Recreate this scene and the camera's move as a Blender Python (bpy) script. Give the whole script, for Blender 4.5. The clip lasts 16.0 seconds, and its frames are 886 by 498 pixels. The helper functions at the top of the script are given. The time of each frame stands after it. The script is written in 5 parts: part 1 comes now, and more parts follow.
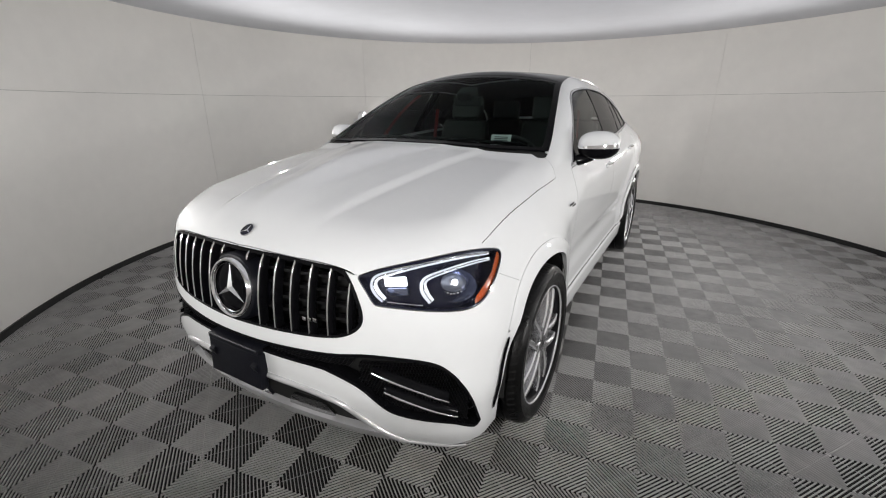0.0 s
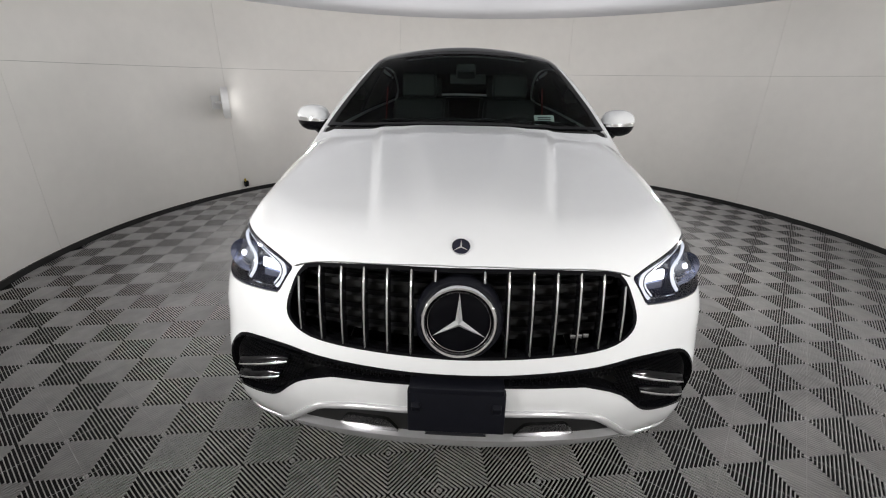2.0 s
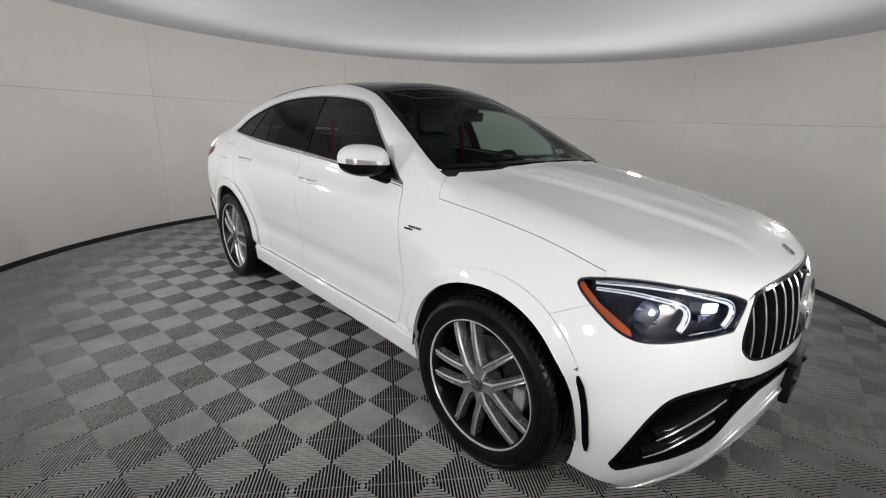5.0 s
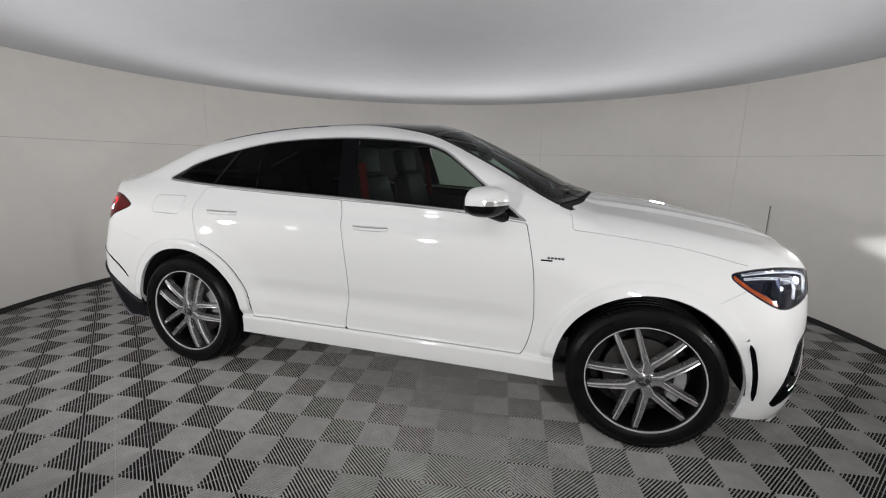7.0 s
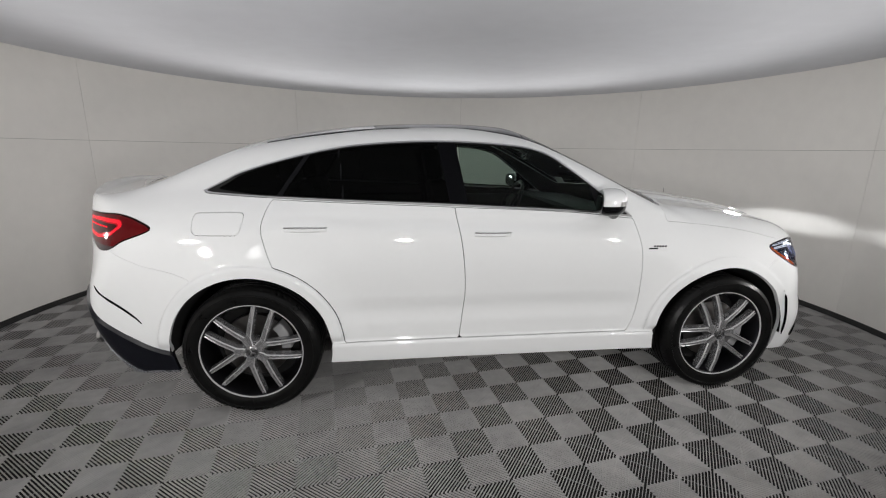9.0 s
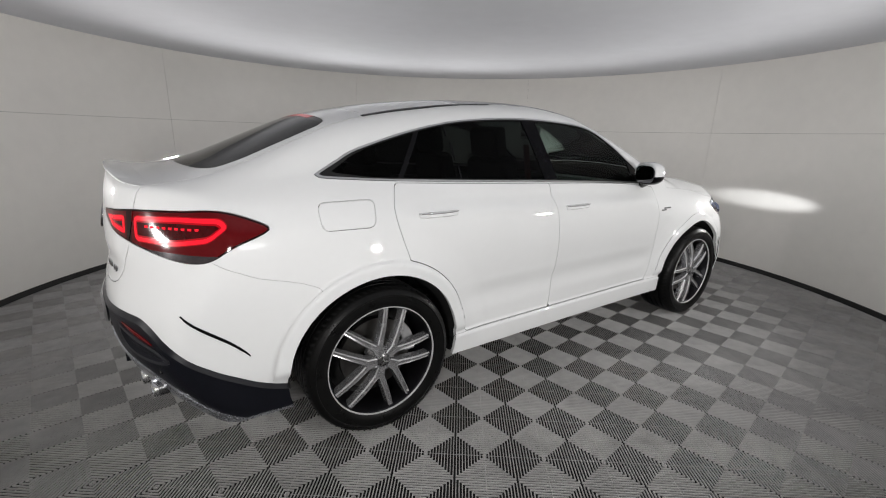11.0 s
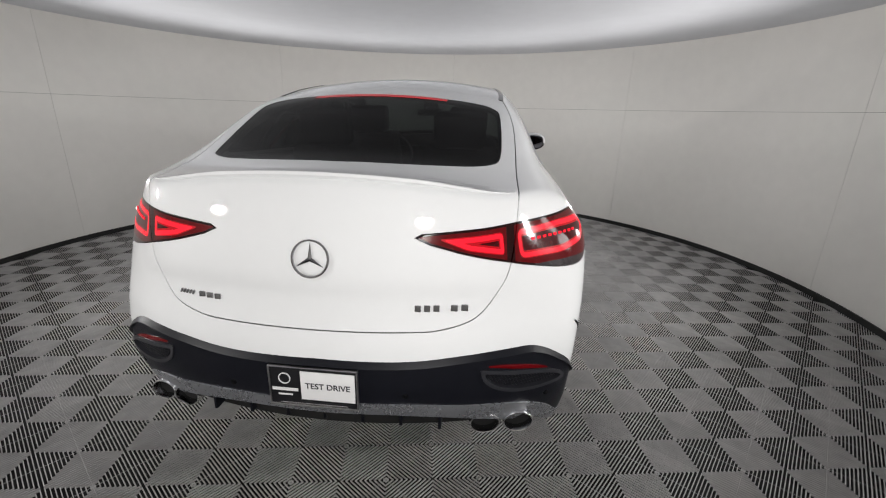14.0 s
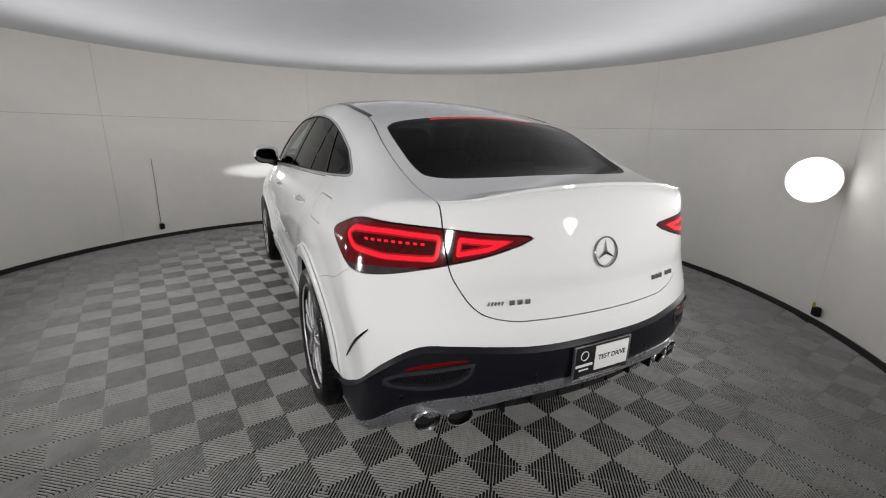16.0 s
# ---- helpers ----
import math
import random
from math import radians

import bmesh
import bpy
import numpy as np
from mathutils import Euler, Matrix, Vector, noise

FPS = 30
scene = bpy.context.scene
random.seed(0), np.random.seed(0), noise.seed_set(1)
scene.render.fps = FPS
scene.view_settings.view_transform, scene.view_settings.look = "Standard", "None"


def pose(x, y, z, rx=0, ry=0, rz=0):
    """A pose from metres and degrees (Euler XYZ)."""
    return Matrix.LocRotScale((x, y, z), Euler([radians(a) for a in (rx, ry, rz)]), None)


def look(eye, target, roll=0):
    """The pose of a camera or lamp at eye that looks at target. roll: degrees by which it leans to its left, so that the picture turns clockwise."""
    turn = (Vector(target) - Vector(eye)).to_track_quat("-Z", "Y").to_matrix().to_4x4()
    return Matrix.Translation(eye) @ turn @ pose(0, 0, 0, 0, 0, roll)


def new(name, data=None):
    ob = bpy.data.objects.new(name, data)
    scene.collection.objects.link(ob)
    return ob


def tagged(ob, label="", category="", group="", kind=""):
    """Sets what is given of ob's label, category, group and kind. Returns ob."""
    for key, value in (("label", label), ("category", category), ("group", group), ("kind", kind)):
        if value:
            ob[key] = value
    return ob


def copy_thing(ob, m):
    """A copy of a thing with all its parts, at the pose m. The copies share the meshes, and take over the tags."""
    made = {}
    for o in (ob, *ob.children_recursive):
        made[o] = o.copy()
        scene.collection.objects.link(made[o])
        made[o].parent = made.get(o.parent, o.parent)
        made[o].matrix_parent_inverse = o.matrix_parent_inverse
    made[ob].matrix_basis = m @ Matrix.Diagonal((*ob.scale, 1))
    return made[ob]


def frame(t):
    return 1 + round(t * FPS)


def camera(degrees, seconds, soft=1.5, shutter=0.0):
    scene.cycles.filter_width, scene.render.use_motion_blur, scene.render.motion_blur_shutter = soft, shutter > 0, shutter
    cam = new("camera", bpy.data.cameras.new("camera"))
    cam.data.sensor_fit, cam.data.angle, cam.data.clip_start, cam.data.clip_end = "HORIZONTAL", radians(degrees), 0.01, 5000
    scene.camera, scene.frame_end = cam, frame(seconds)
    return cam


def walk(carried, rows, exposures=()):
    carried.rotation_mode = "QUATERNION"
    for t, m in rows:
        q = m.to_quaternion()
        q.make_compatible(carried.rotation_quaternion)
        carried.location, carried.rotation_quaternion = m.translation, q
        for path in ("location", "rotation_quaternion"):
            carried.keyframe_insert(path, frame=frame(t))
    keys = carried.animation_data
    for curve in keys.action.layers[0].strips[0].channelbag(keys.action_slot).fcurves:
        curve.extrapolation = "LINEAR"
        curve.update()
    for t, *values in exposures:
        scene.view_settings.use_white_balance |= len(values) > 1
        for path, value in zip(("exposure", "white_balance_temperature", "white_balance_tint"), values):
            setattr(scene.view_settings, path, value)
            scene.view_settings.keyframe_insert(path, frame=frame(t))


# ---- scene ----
cam = camera(92.23, 16.0, soft=1.1)
PATH = (
    (0.0, 3.263, 1.453, 1.482, 119.88, -18.88, 0.16),
    (0.5, 3.351, 1.115, 1.457, 113.91, -20.11, -0.33),
    (1.0, 3.406, 0.765, 1.467, 106.64, -21.01, -0.72),
    (1.5, 3.472, 0.383, 1.484, 99.86, -21.68, -0.80),
    (2.0, 3.477, -0.007, 1.494, 92.61, -21.74, -0.82),
    (2.5, 3.436, -0.402, 1.496, 84.44, -21.30, -1.40),
    (3.0, 3.347, -0.810, 1.482, 76.88, -20.94, -1.59),
    (3.5, 3.188, -1.188, 1.477, 69.14, -20.07, -2.51),
    (4.0, 2.987, -1.558, 1.470, 61.29, -19.24, -2.87),
    (4.5, 2.754, -1.897, 1.457, 54.05, -18.57, -2.53),
    (5.0, 2.484, -2.206, 1.462, 46.39, -16.79, -2.62),
    (5.5, 2.178, -2.497, 1.462, 38.81, -15.15, -2.52),
    (6.0, 1.835, -2.764, 1.457, 31.30, -13.67, -2.20),
    (6.5, 1.457, -2.993, 1.453, 23.99, -12.48, -1.77),
    (7.0, 1.050, -3.172, 1.457, 17.00, -11.74, -1.29),
    (7.5, 0.626, -3.290, 1.473, 10.45, -11.62, -0.85),
    (8.0, 0.195, -3.346, 1.502, 4.33, -12.11, -0.45),
    (8.5, -0.235, -3.359, 1.520, -1.16, -12.82, -0.43),
    (9.0, -0.653, -3.339, 1.536, -6.66, -13.13, -0.80),
    (9.5, -1.076, -3.263, 1.535, -12.65, -13.50, -1.08),
    (10.0, -1.494, -3.129, 1.519, -19.12, -13.91, -1.26),
    (10.5, -1.902, -2.943, 1.497, -26.07, -14.41, -1.34),
    (11.0, -2.296, -2.711, 1.480, -33.50, -15.01, -1.36),
    (11.5, -2.675, -2.438, 1.480, -41.39, -15.73, -1.31),
    (12.0, -3.037, -2.120, 1.496, -49.76, -16.57, -1.19),
    (12.5, -3.306, -1.755, 1.499, -58.27, -16.96, -1.27),
    (13.0, -3.535, -1.366, 1.503, -67.13, -17.26, -1.52),
    (13.5, -3.686, -0.953, 1.497, -75.72, -17.86, -1.52),
    (14.0, -3.764, -0.536, 1.504, -84.09, -17.88, -1.40),
    (14.5, -3.831, -0.104, 1.502, -92.31, -17.41, -1.58),
    (15.0, -3.829, 0.366, 1.490, -100.37, -16.99, -1.77),
    (15.5, -3.783, 0.839, 1.490, -108.55, -16.19, -1.57),
    (16.0, -3.706, 1.304, 1.498, -116.37, -15.51, -1.31),
)
walk(cam, [(t, pose(x, y, z, 90 + pitch, roll, yaw)) for t, x, y, z, yaw, pitch, roll in PATH],
     exposures=((0.0, .30), (2.0, .41), (3.0, .30), (4.0, .11), (5.0, .05), (8.0, -.04), (11.0, -.01), (12.0, .05), (13.0, .15), (14.0, .20), (15.0, .07), (16.0, .03)))


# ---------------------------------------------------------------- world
FILL_POWER = 60
world = bpy.data.worlds.new("world")
scene.world = world
world.use_nodes = True
world.node_tree.nodes["Background"].inputs["Color"].default_value = (.5, .5, .5, 1)
world.node_tree.nodes["Background"].inputs["Strength"].default_value = .02

# unseen fill spots added round the wall, at the seen round lamp's height
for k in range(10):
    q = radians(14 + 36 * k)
    lamp_data = bpy.data.lights.new("fill_spot", "SPOT")
    lamp_data.energy, lamp_data.spot_size, lamp_data.spot_blend, lamp_data.shadow_soft_size = FILL_POWER * (.95 - .36 * math.cos(2 * q)), radians(160), .55, .085
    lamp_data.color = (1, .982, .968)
    new("fill_spot", lamp_data).matrix_world = look((-.198 + 3.66 * math.cos(q), .267 + 3.66 * math.sin(q), 1.20), (-.198, .267, 1.62)) @ Matrix.Diagonal((1, .46, 1, 1))


# ---------------------------------------------------------------- materials
def material(name, color, rough=.5, metal=0.0, coat=0.0, vary=0.0, scale=8.0, bump=0.0, bump_scale=60.0, rough_vary=0.0, emit=None, power=0.0, per_object=0.0, spec=.5):
    m = bpy.data.materials.new(name)
    m.use_nodes = True
    t = m.node_tree
    b = t.nodes["Principled BSDF"]
    b.inputs["Base Color"].default_value = (*color, 1)
    b.inputs["Roughness"].default_value = rough
    b.inputs["Metallic"].default_value = metal
    b.inputs["Specular IOR Level"].default_value = spec
    b.inputs["Coat Weight"].default_value = coat
    b.inputs["Coat Roughness"].default_value = .03
    if emit:
        b.inputs["Emission Color"].default_value = (*emit, 1)
        b.inputs["Emission Strength"].default_value = power
    geo = t.nodes.new("ShaderNodeNewGeometry")
    source = geo.outputs["Position"]
    if vary or per_object or rough_vary:
        big = t.nodes.new("ShaderNodeTexNoise")
        big.inputs["Scale"].default_value = scale
        big.inputs["Detail"].default_value = 6
        fine = t.nodes.new("ShaderNodeTexNoise")
        fine.inputs["Scale"].default_value = scale * 9
        fine.inputs["Detail"].default_value = 4
        for n in (big, fine):
            t.links.new(source, n.inputs["Vector"])
        mixed = t.nodes.new("ShaderNodeMath")
        mixed.operation = "MULTIPLY_ADD"
        mixed.inputs[1].default_value = .45
        t.links.new(fine.outputs["Fac"], mixed.inputs[0])
        half = t.nodes.new("ShaderNodeMath")
        half.operation = "MULTIPLY"
        half.inputs[1].default_value = .55
        t.links.new(big.outputs["Fac"], half.inputs[0])
        t.links.new(half.outputs[0], mixed.inputs[2])
        value = mixed.outputs[0]
        if per_object:
            info = t.nodes.new("ShaderNodeObjectInfo")
            add = t.nodes.new("ShaderNodeMath")
            add.operation = "MULTIPLY_ADD"
            add.inputs[1].default_value = per_object
            t.links.new(info.outputs["Random"], add.inputs[0])
            t.links.new(value, add.inputs[2])
            value = add.outputs[0]
        if vary or per_object:
            ramp = t.nodes.new("ShaderNodeValToRGB")
            ramp.color_ramp.elements[0].position, ramp.color_ramp.elements[1].position = .3, .75
            ramp.color_ramp.elements[0].color = (*[max(c * (1 - vary), 0) for c in color], 1)
            ramp.color_ramp.elements[1].color = (*[min(c * (1 + vary), 1) for c in color], 1)
            t.links.new(value, ramp.inputs["Fac"])
            t.links.new(ramp.outputs["Color"], b.inputs["Base Color"])
        if rough_vary:
            rr = t.nodes.new("ShaderNodeMapRange")
            rr.inputs["From Min"].default_value, rr.inputs["From Max"].default_value = .3, .7
            rr.inputs["To Min"].default_value, rr.inputs["To Max"].default_value = max(rough - rough_vary, .02), rough + rough_vary
            t.links.new(value, rr.inputs["Value"])
            t.links.new(rr.outputs["Result"], b.inputs["Roughness"])
    if bump:
        n = t.nodes.new("ShaderNodeTexNoise")
        n.inputs["Scale"].default_value = bump_scale
        n.inputs["Detail"].default_value = 5
        t.links.new(source, n.inputs["Vector"])
        bn = t.nodes.new("ShaderNodeBump")
        bn.inputs["Strength"].default_value = bump
        bn.inputs["Distance"].default_value = .004
        t.links.new(n.outputs["Fac"], bn.inputs["Height"])
        t.links.new(bn.outputs["Normal"], b.inputs["Normal"])
    return m


def tinted(name, color, clear, ior=1.42):
    """A thin tinted pane: part of the light passes, the rest is mirrored by its gloss."""
    m = bpy.data.materials.new(name)
    m.use_nodes = True
    t = m.node_tree
    t.nodes.clear()
    out = t.nodes.new("ShaderNodeOutputMaterial")
    thru = t.nodes.new("ShaderNodeBsdfTransparent")
    thru.inputs["Color"].default_value = (*[c * clear for c in color], 1)
    gloss = t.nodes.new("ShaderNodeBsdfGlossy")
    gloss.inputs["Roughness"].default_value = 0.008
    gloss.inputs["Color"].default_value = (1, 1, 1, 1)
    fres = t.nodes.new("ShaderNodeFresnel")
    fres.inputs["IOR"].default_value = ior
    mix = t.nodes.new("ShaderNodeMixShader")
    t.links.new(fres.outputs[0], mix.inputs[0])
    t.links.new(thru.outputs[0], mix.inputs[1])
    t.links.new(gloss.outputs[0], mix.inputs[2])
    t.links.new(mix.outputs[0], out.inputs[0])
    return m


PAINT = material("pearl_white_paint", (.775, .785, .79), rough=.5, spec=.15, coat=1.0, vary=.012, scale=3)
GLOSS_BLACK = material("gloss_black_plastic", (.005, .005, .006), rough=.10, spec=.12, vary=.2, scale=20)
GRAIN_BLACK = material("grained_black_plastic", (.007, .0075, .011), rough=.38, spec=.16, vary=.2, scale=30, bump=.08, bump_scale=700)
UNDER_BLACK = material("underbody_black", (.006, .006, .006), rough=.9, vary=.3, scale=10)
MESH_BLACK = material("grille_mesh_black", (.008, .008, .009), rough=.35, spec=.4, vary=.2, scale=40)
CHROME = material("chrome", (.78, .78, .79), rough=.10, metal=1.0, rough_vary=.04, scale=15)
DARK_CHROME = material("dark_chrome", (.30, .30, .31), rough=.16, metal=1.0, rough_vary=.05, scale=15)
SILVER = material("satin_silver", (.40, .41, .44), rough=.28, metal=.75, vary=.06, scale=12, rough_vary=.06)
BRIGHT_SILVER = material("bright_satin_silver", (.70, .70, .71), rough=.22, metal=.55, vary=.05, scale=12, rough_vary=.05)
SATIN_TRIM = material("satin_aluminium_trim", (.58, .58, .59), rough=.28, metal=1.0, vary=.05, scale=10)
RUBBER = material("tyre_rubber", (.004, .004, .004), rough=.34, spec=.20, vary=.3, scale=14, bump=.12, bump_scale=120, rough_vary=.12)
ALLOY = material("grey_alloy", (.38, .38, .39), rough=.26, metal=.78, vary=.06, scale=25, rough_vary=.03)
ALLOY_DARK = material("dark_grey_alloy", (.022, .022, .025), rough=.32, metal=.85, vary=.1, scale=25)
ALLOY_EDGE = material("machined_alloy_edge", (.78, .78, .79), rough=.26, metal=.50, vary=.05, scale=25, rough_vary=.02)
DISC = material("brake_disc_steel", (.13, .125, .12), rough=.38, metal=1.0, vary=.2, scale=40)
CALIPER = material("grey_caliper", (.32, .32, .325), rough=.45, metal=.3, vary=.1, scale=30)
SCREEN_GLASS = tinted("windscreen_glass", (.80, .95, .90), .74, 1.055)
FRONT_GLASS = tinted("front_window_glass", (.82, .95, .88), .62, 1.20)
PRIVACY_GLASS = tinted("privacy_glass", (.9, .95, .95), .045, 1.13)
ROOF_GLASS = material("black_roof_glass", (.003, .003, .004), rough=.09, spec=.05, vary=.2, scale=5)
LENS = tinted("clear_lens", (1, 1, 1), .95, 1.22)
LAMP_BLACK = material("lamp_bezel_black", (.010, .011, .024), rough=.16, spec=.4, vary=.2, scale=30)
LAMP_BOWL = material("blue_grey_reflector", (.30, .33, .46), rough=.16, metal=.9, rough_vary=.05, scale=40)
PROJECTOR = material("projector_lens", (.34, .37, .44), rough=.06, metal=.6, spec=.8, coat=1)
LAMP_CHROME = material("lamp_reflector", (.75, .77, .80), rough=.08, metal=1.0, rough_vary=.03, scale=50)
LED = material("white_led", (.9, .93, 1), rough=.3, emit=(.90, .94, 1), power=2.4)
GUIDE = material("frosted_light_guide", (.60, .62, .68), rough=.22, metal=.4, coat=.5, emit=(.82, .87, 1), power=.55, vary=.35, scale=120)
VENT_GREY = material("grey_vent_plastic", (.022, .0225, .027), rough=.35, vary=.1, scale=30)
MIRROR_GLASS = material("dark_mirror_glass", (.10, .10, .11), rough=.04, metal=1.0, rough_vary=.01)
AMBER = material("amber_reflector", (.55, .09, .01), rough=.15, coat=1, vary=.15, scale=60)
RED_LAMP = material("red_lens", (.035, .0006, .0015), rough=.10, spec=.15, coat=.3, vary=.5, scale=60, emit=(1, .006, .015), power=.018)
RED_HALO = material("soft_red_light_guide", (.25, .002, .006), rough=.15, spec=.15, coat=.2, vary=.1, scale=40, emit=(1, .007, .018), power=.24)
RED_LED = material("red_led_guide", (.30, .003, .008), rough=.2, spec=.1, coat=.1, emit=(1, .014, .032), power=.95)
RED_OUTER = material("deep_red_lens", (.055, .0008, .002), rough=.10, spec=.15, coat=.3, vary=.3, scale=40, emit=(1, .006, .015), power=.045)
RED_DARK = material("dark_red_lens", (.014, .0006, .001), rough=.10, spec=.2, coat=.2, vary=.3, scale=40)
SMOKE = material("smoked_lens", (.045, .038, .042), rough=.14, spec=.4, coat=.4, metal=.3, vary=.5, scale=25)
INTERIOR = material("black_leather", (.006, .0065, .007), rough=.55, vary=.2, scale=20, bump=.1, bump_scale=300)
BELT_RED = material("red_webbing", (.20, .010, .010), rough=.7, vary=.15, scale=60, bump=.1, bump_scale=500)
PAPER = material("white_paper", (.75, .75, .75), rough=.7, vary=.03, scale=30)
INK = material("dark_ink", (.03, .03, .035), rough=.7, vary=.1, scale=50)
PLATE_BLACK = material("plate_black", (.008, .008, .010), rough=.35, vary=.2, scale=40)
FLOOR_TILE = material("grey_ribbed_plastic_tile", (.385, .38, .375), rough=.5, spec=.3, vary=.25, scale=1.6, rough_vary=.10, per_object=.12)
FLOOR_SUB = material("dark_subfloor", (.005, .005, .005), rough=.85, vary=.3, scale=3)
WALL = material("offwhite_wall_panel", (.72, .702, .668), rough=.62, vary=.045, scale=.9, bump=.05, bump_scale=35, rough_vary=.06, per_object=.05)
WALL_BACK = material("dark_joint", (.26, .25, .235), rough=.9, vary=.1)
CEILING = material("white_ceiling_fabric", (.63, .64, .675), rough=.85, vary=.05, scale=.6, rough_vary=.05)
SKIRT = material("black_rubber_skirting", (.010, .010, .010), rough=.6, vary=.3, scale=6, bump=.2, bump_scale=30)
LAMP_GLOW = material("lamp_diffuser", (.9, .9, .9), rough=.4, emit=(1, .985, .97), power=6)
WHITE_METAL = material("white_painted_metal", (.7, .7, .7), rough=.4, vary=.03, scale=10)
YELLOW = material("yellow_tag", (.45, .33, .03), rough=.5, vary=.1)


# ---------------------------------------------------------------- object tools
def mesh_data(name, mesh, mat, smooth=True):
    me = bpy.data.meshes.new(name)
    me.from_pydata([tuple(map(float, v)) for v in mesh[0]], [], [tuple(map(int, f)) for f in mesh[1]])
    me.materials.append(mat)
    if smooth:
        me.polygons.foreach_set("use_smooth", np.ones(len(me.polygons), bool))
    me.update()
    return me


def solid(name, mesh, mat, parent=None, label="", smooth=True, sharp=None):
    me = mesh_data(name, mesh, mat, smooth)
    if sharp is not None:
        me.set_sharp_from_angle(angle=radians(sharp))
    ob = new(name, me)
    if parent is not None:
        ob.parent = parent
    if label:
        tagged(ob, label)
    return ob


def part(name, bm, mat, parent, label="", smooth=True, sharp=35):
    me = bpy.data.meshes.new(name)
    bmesh.ops.recalc_face_normals(bm, faces=bm.faces)
    bm.to_mesh(me)
    bm.free()
    me.materials.append(mat)
    if smooth:
        me.polygons.foreach_set("use_smooth", np.ones(len(me.polygons), bool))
        me.set_sharp_from_angle(angle=radians(sharp))
    ob = new(name, me)
    ob.parent = parent
    if label:
        tagged(ob, label)
    return ob


def box(bm, c, s, turn=(0, 0, 0), bevel=0.0, taper=None):
    r = bmesh.ops.create_cube(bm, size=1)
    vs = r["verts"]
    for v in vs:
        v.co = Vector((v.co.x * s[0], v.co.y * s[1], v.co.z * s[2]))
        if taper and v.co.z > 0:
            v.co.x *= taper[0]
            v.co.y *= taper[1]
    if bevel:
        es = list({e for v in vs for e in v.link_edges})
        g = bmesh.ops.bevel(bm, geom=es, offset=bevel, segments=3, profile=.6, affect="EDGES")
        vs = list({v for f in g["faces"] for v in f.verts} | {v for v in vs if v.is_valid})
    m = pose(*c, *turn)
    bmesh.ops.transform(bm, matrix=m, verts=vs)
    return vs


def lathe(profile, n=64):
    """Turns (radius, height) pairs about the y axis."""
    verts, faces = [], []
    k = len(profile)
    for i in range(n):
        q = 2 * math.pi * i / n
        for r, h in profile:
            verts.append((r * math.cos(q), h, r * math.sin(q)))
    for i in range(n):
        for j in range(k - 1):
            a, b = i * k + j, ((i + 1) % n) * k + j
            faces.append((a, b, b + 1, a + 1))
    return np.array(verts), faces


def tube(points, r, n=8, closed=False):
    """A round bar along points."""
    p = np.array(points, float)
    k = len(p)
    verts, faces = [], []
    for i in range(k):
        d = p[(i + 1) % k] - p[i - 1] if closed else p[min(i + 1, k - 1)] - p[max(i - 1, 0)]
        d = d / (np.linalg.norm(d) + 1e-12)
        u = np.cross(d, (0, 0, 1) if abs(d[2]) < .9 else (1, 0, 0))
        u /= np.linalg.norm(u)
        w = np.cross(d, u)
        rr = r[i] if np.ndim(r) else r
        for j in range(n):
            q = 2 * math.pi * j / n
            verts.append(p[i] + rr * (math.cos(q) * u + math.sin(q) * w))
    for i in range(k if closed else k - 1):
        for j in range(n):
            a, b = i * n, ((i + 1) % k) * n
            faces.append((a + j, a + (j + 1) % n, b + (j + 1) % n, b + j))
    if not closed:
        faces += [tuple(range(n))[::-1], tuple((k - 1) * n + j for j in range(n))]
    return np.array(verts), faces


def ribbon(points, wide, thick):
    """A flat rounded band along points that lie just under the body's surface."""
    p = np.array(points, float)
    nr = field_normals(p)
    d = np.gradient(p, axis=0)
    d /= np.linalg.norm(d, axis=1)[:, None]
    side = np.cross(d, nr)
    verts, faces, n, k = [], [], 10, len(p)
    for i in range(k):
        for j in range(n):
            q = 2 * math.pi * j / n
            verts.append(p[i] + side[i] * wide[i] * math.cos(q) + nr[i] * thick * math.sin(q))
    for i in range(k - 1):
        for j in range(n):
            a, b = i * n, (i + 1) * n
            faces.append((a + j, a + (j + 1) % n, b + (j + 1) % n, b + j))
    faces += [tuple(range(n))[::-1], tuple((k - 1) * n + j for j in range(n))]
    return np.array(verts), faces


def slab(outline, thick):
    """A flat plate in the x, y plane from an outline, with its top at z = 0."""
    n = len(outline)
    v = [(x, y, 0) for x, y in outline] + [(x, y, -thick) for x, y in outline]
    f = [tuple(range(n)), tuple(range(2 * n - 1, n - 1, -1))] + [(i, i + n, (i + 1) % n + n, (i + 1) % n) for i in range(n)]
    return np.array(v, float), f


def moved(mesh, m):
    m = np.array(m)
    v = mesh[0] @ m[:3, :3].T + m[:3, 3]
    f = mesh[1]
    if np.linalg.det(m[:3, :3]) < 0:
        f = [tuple(reversed(g)) for g in f]
    return v, f


def joined(*meshes):
    v, f, n = [], [], 0
    for a, b in meshes:
        v.append(a)
        f += [tuple(i + n for i in g) for g in b]
        n += len(a)
    return np.vstack(v), f


def thing(name, at, label, category, group="", kind=""):
    e = new(name)
    e.location = at
    e.empty_display_size = .1
    return tagged(e, label, category, group, kind)
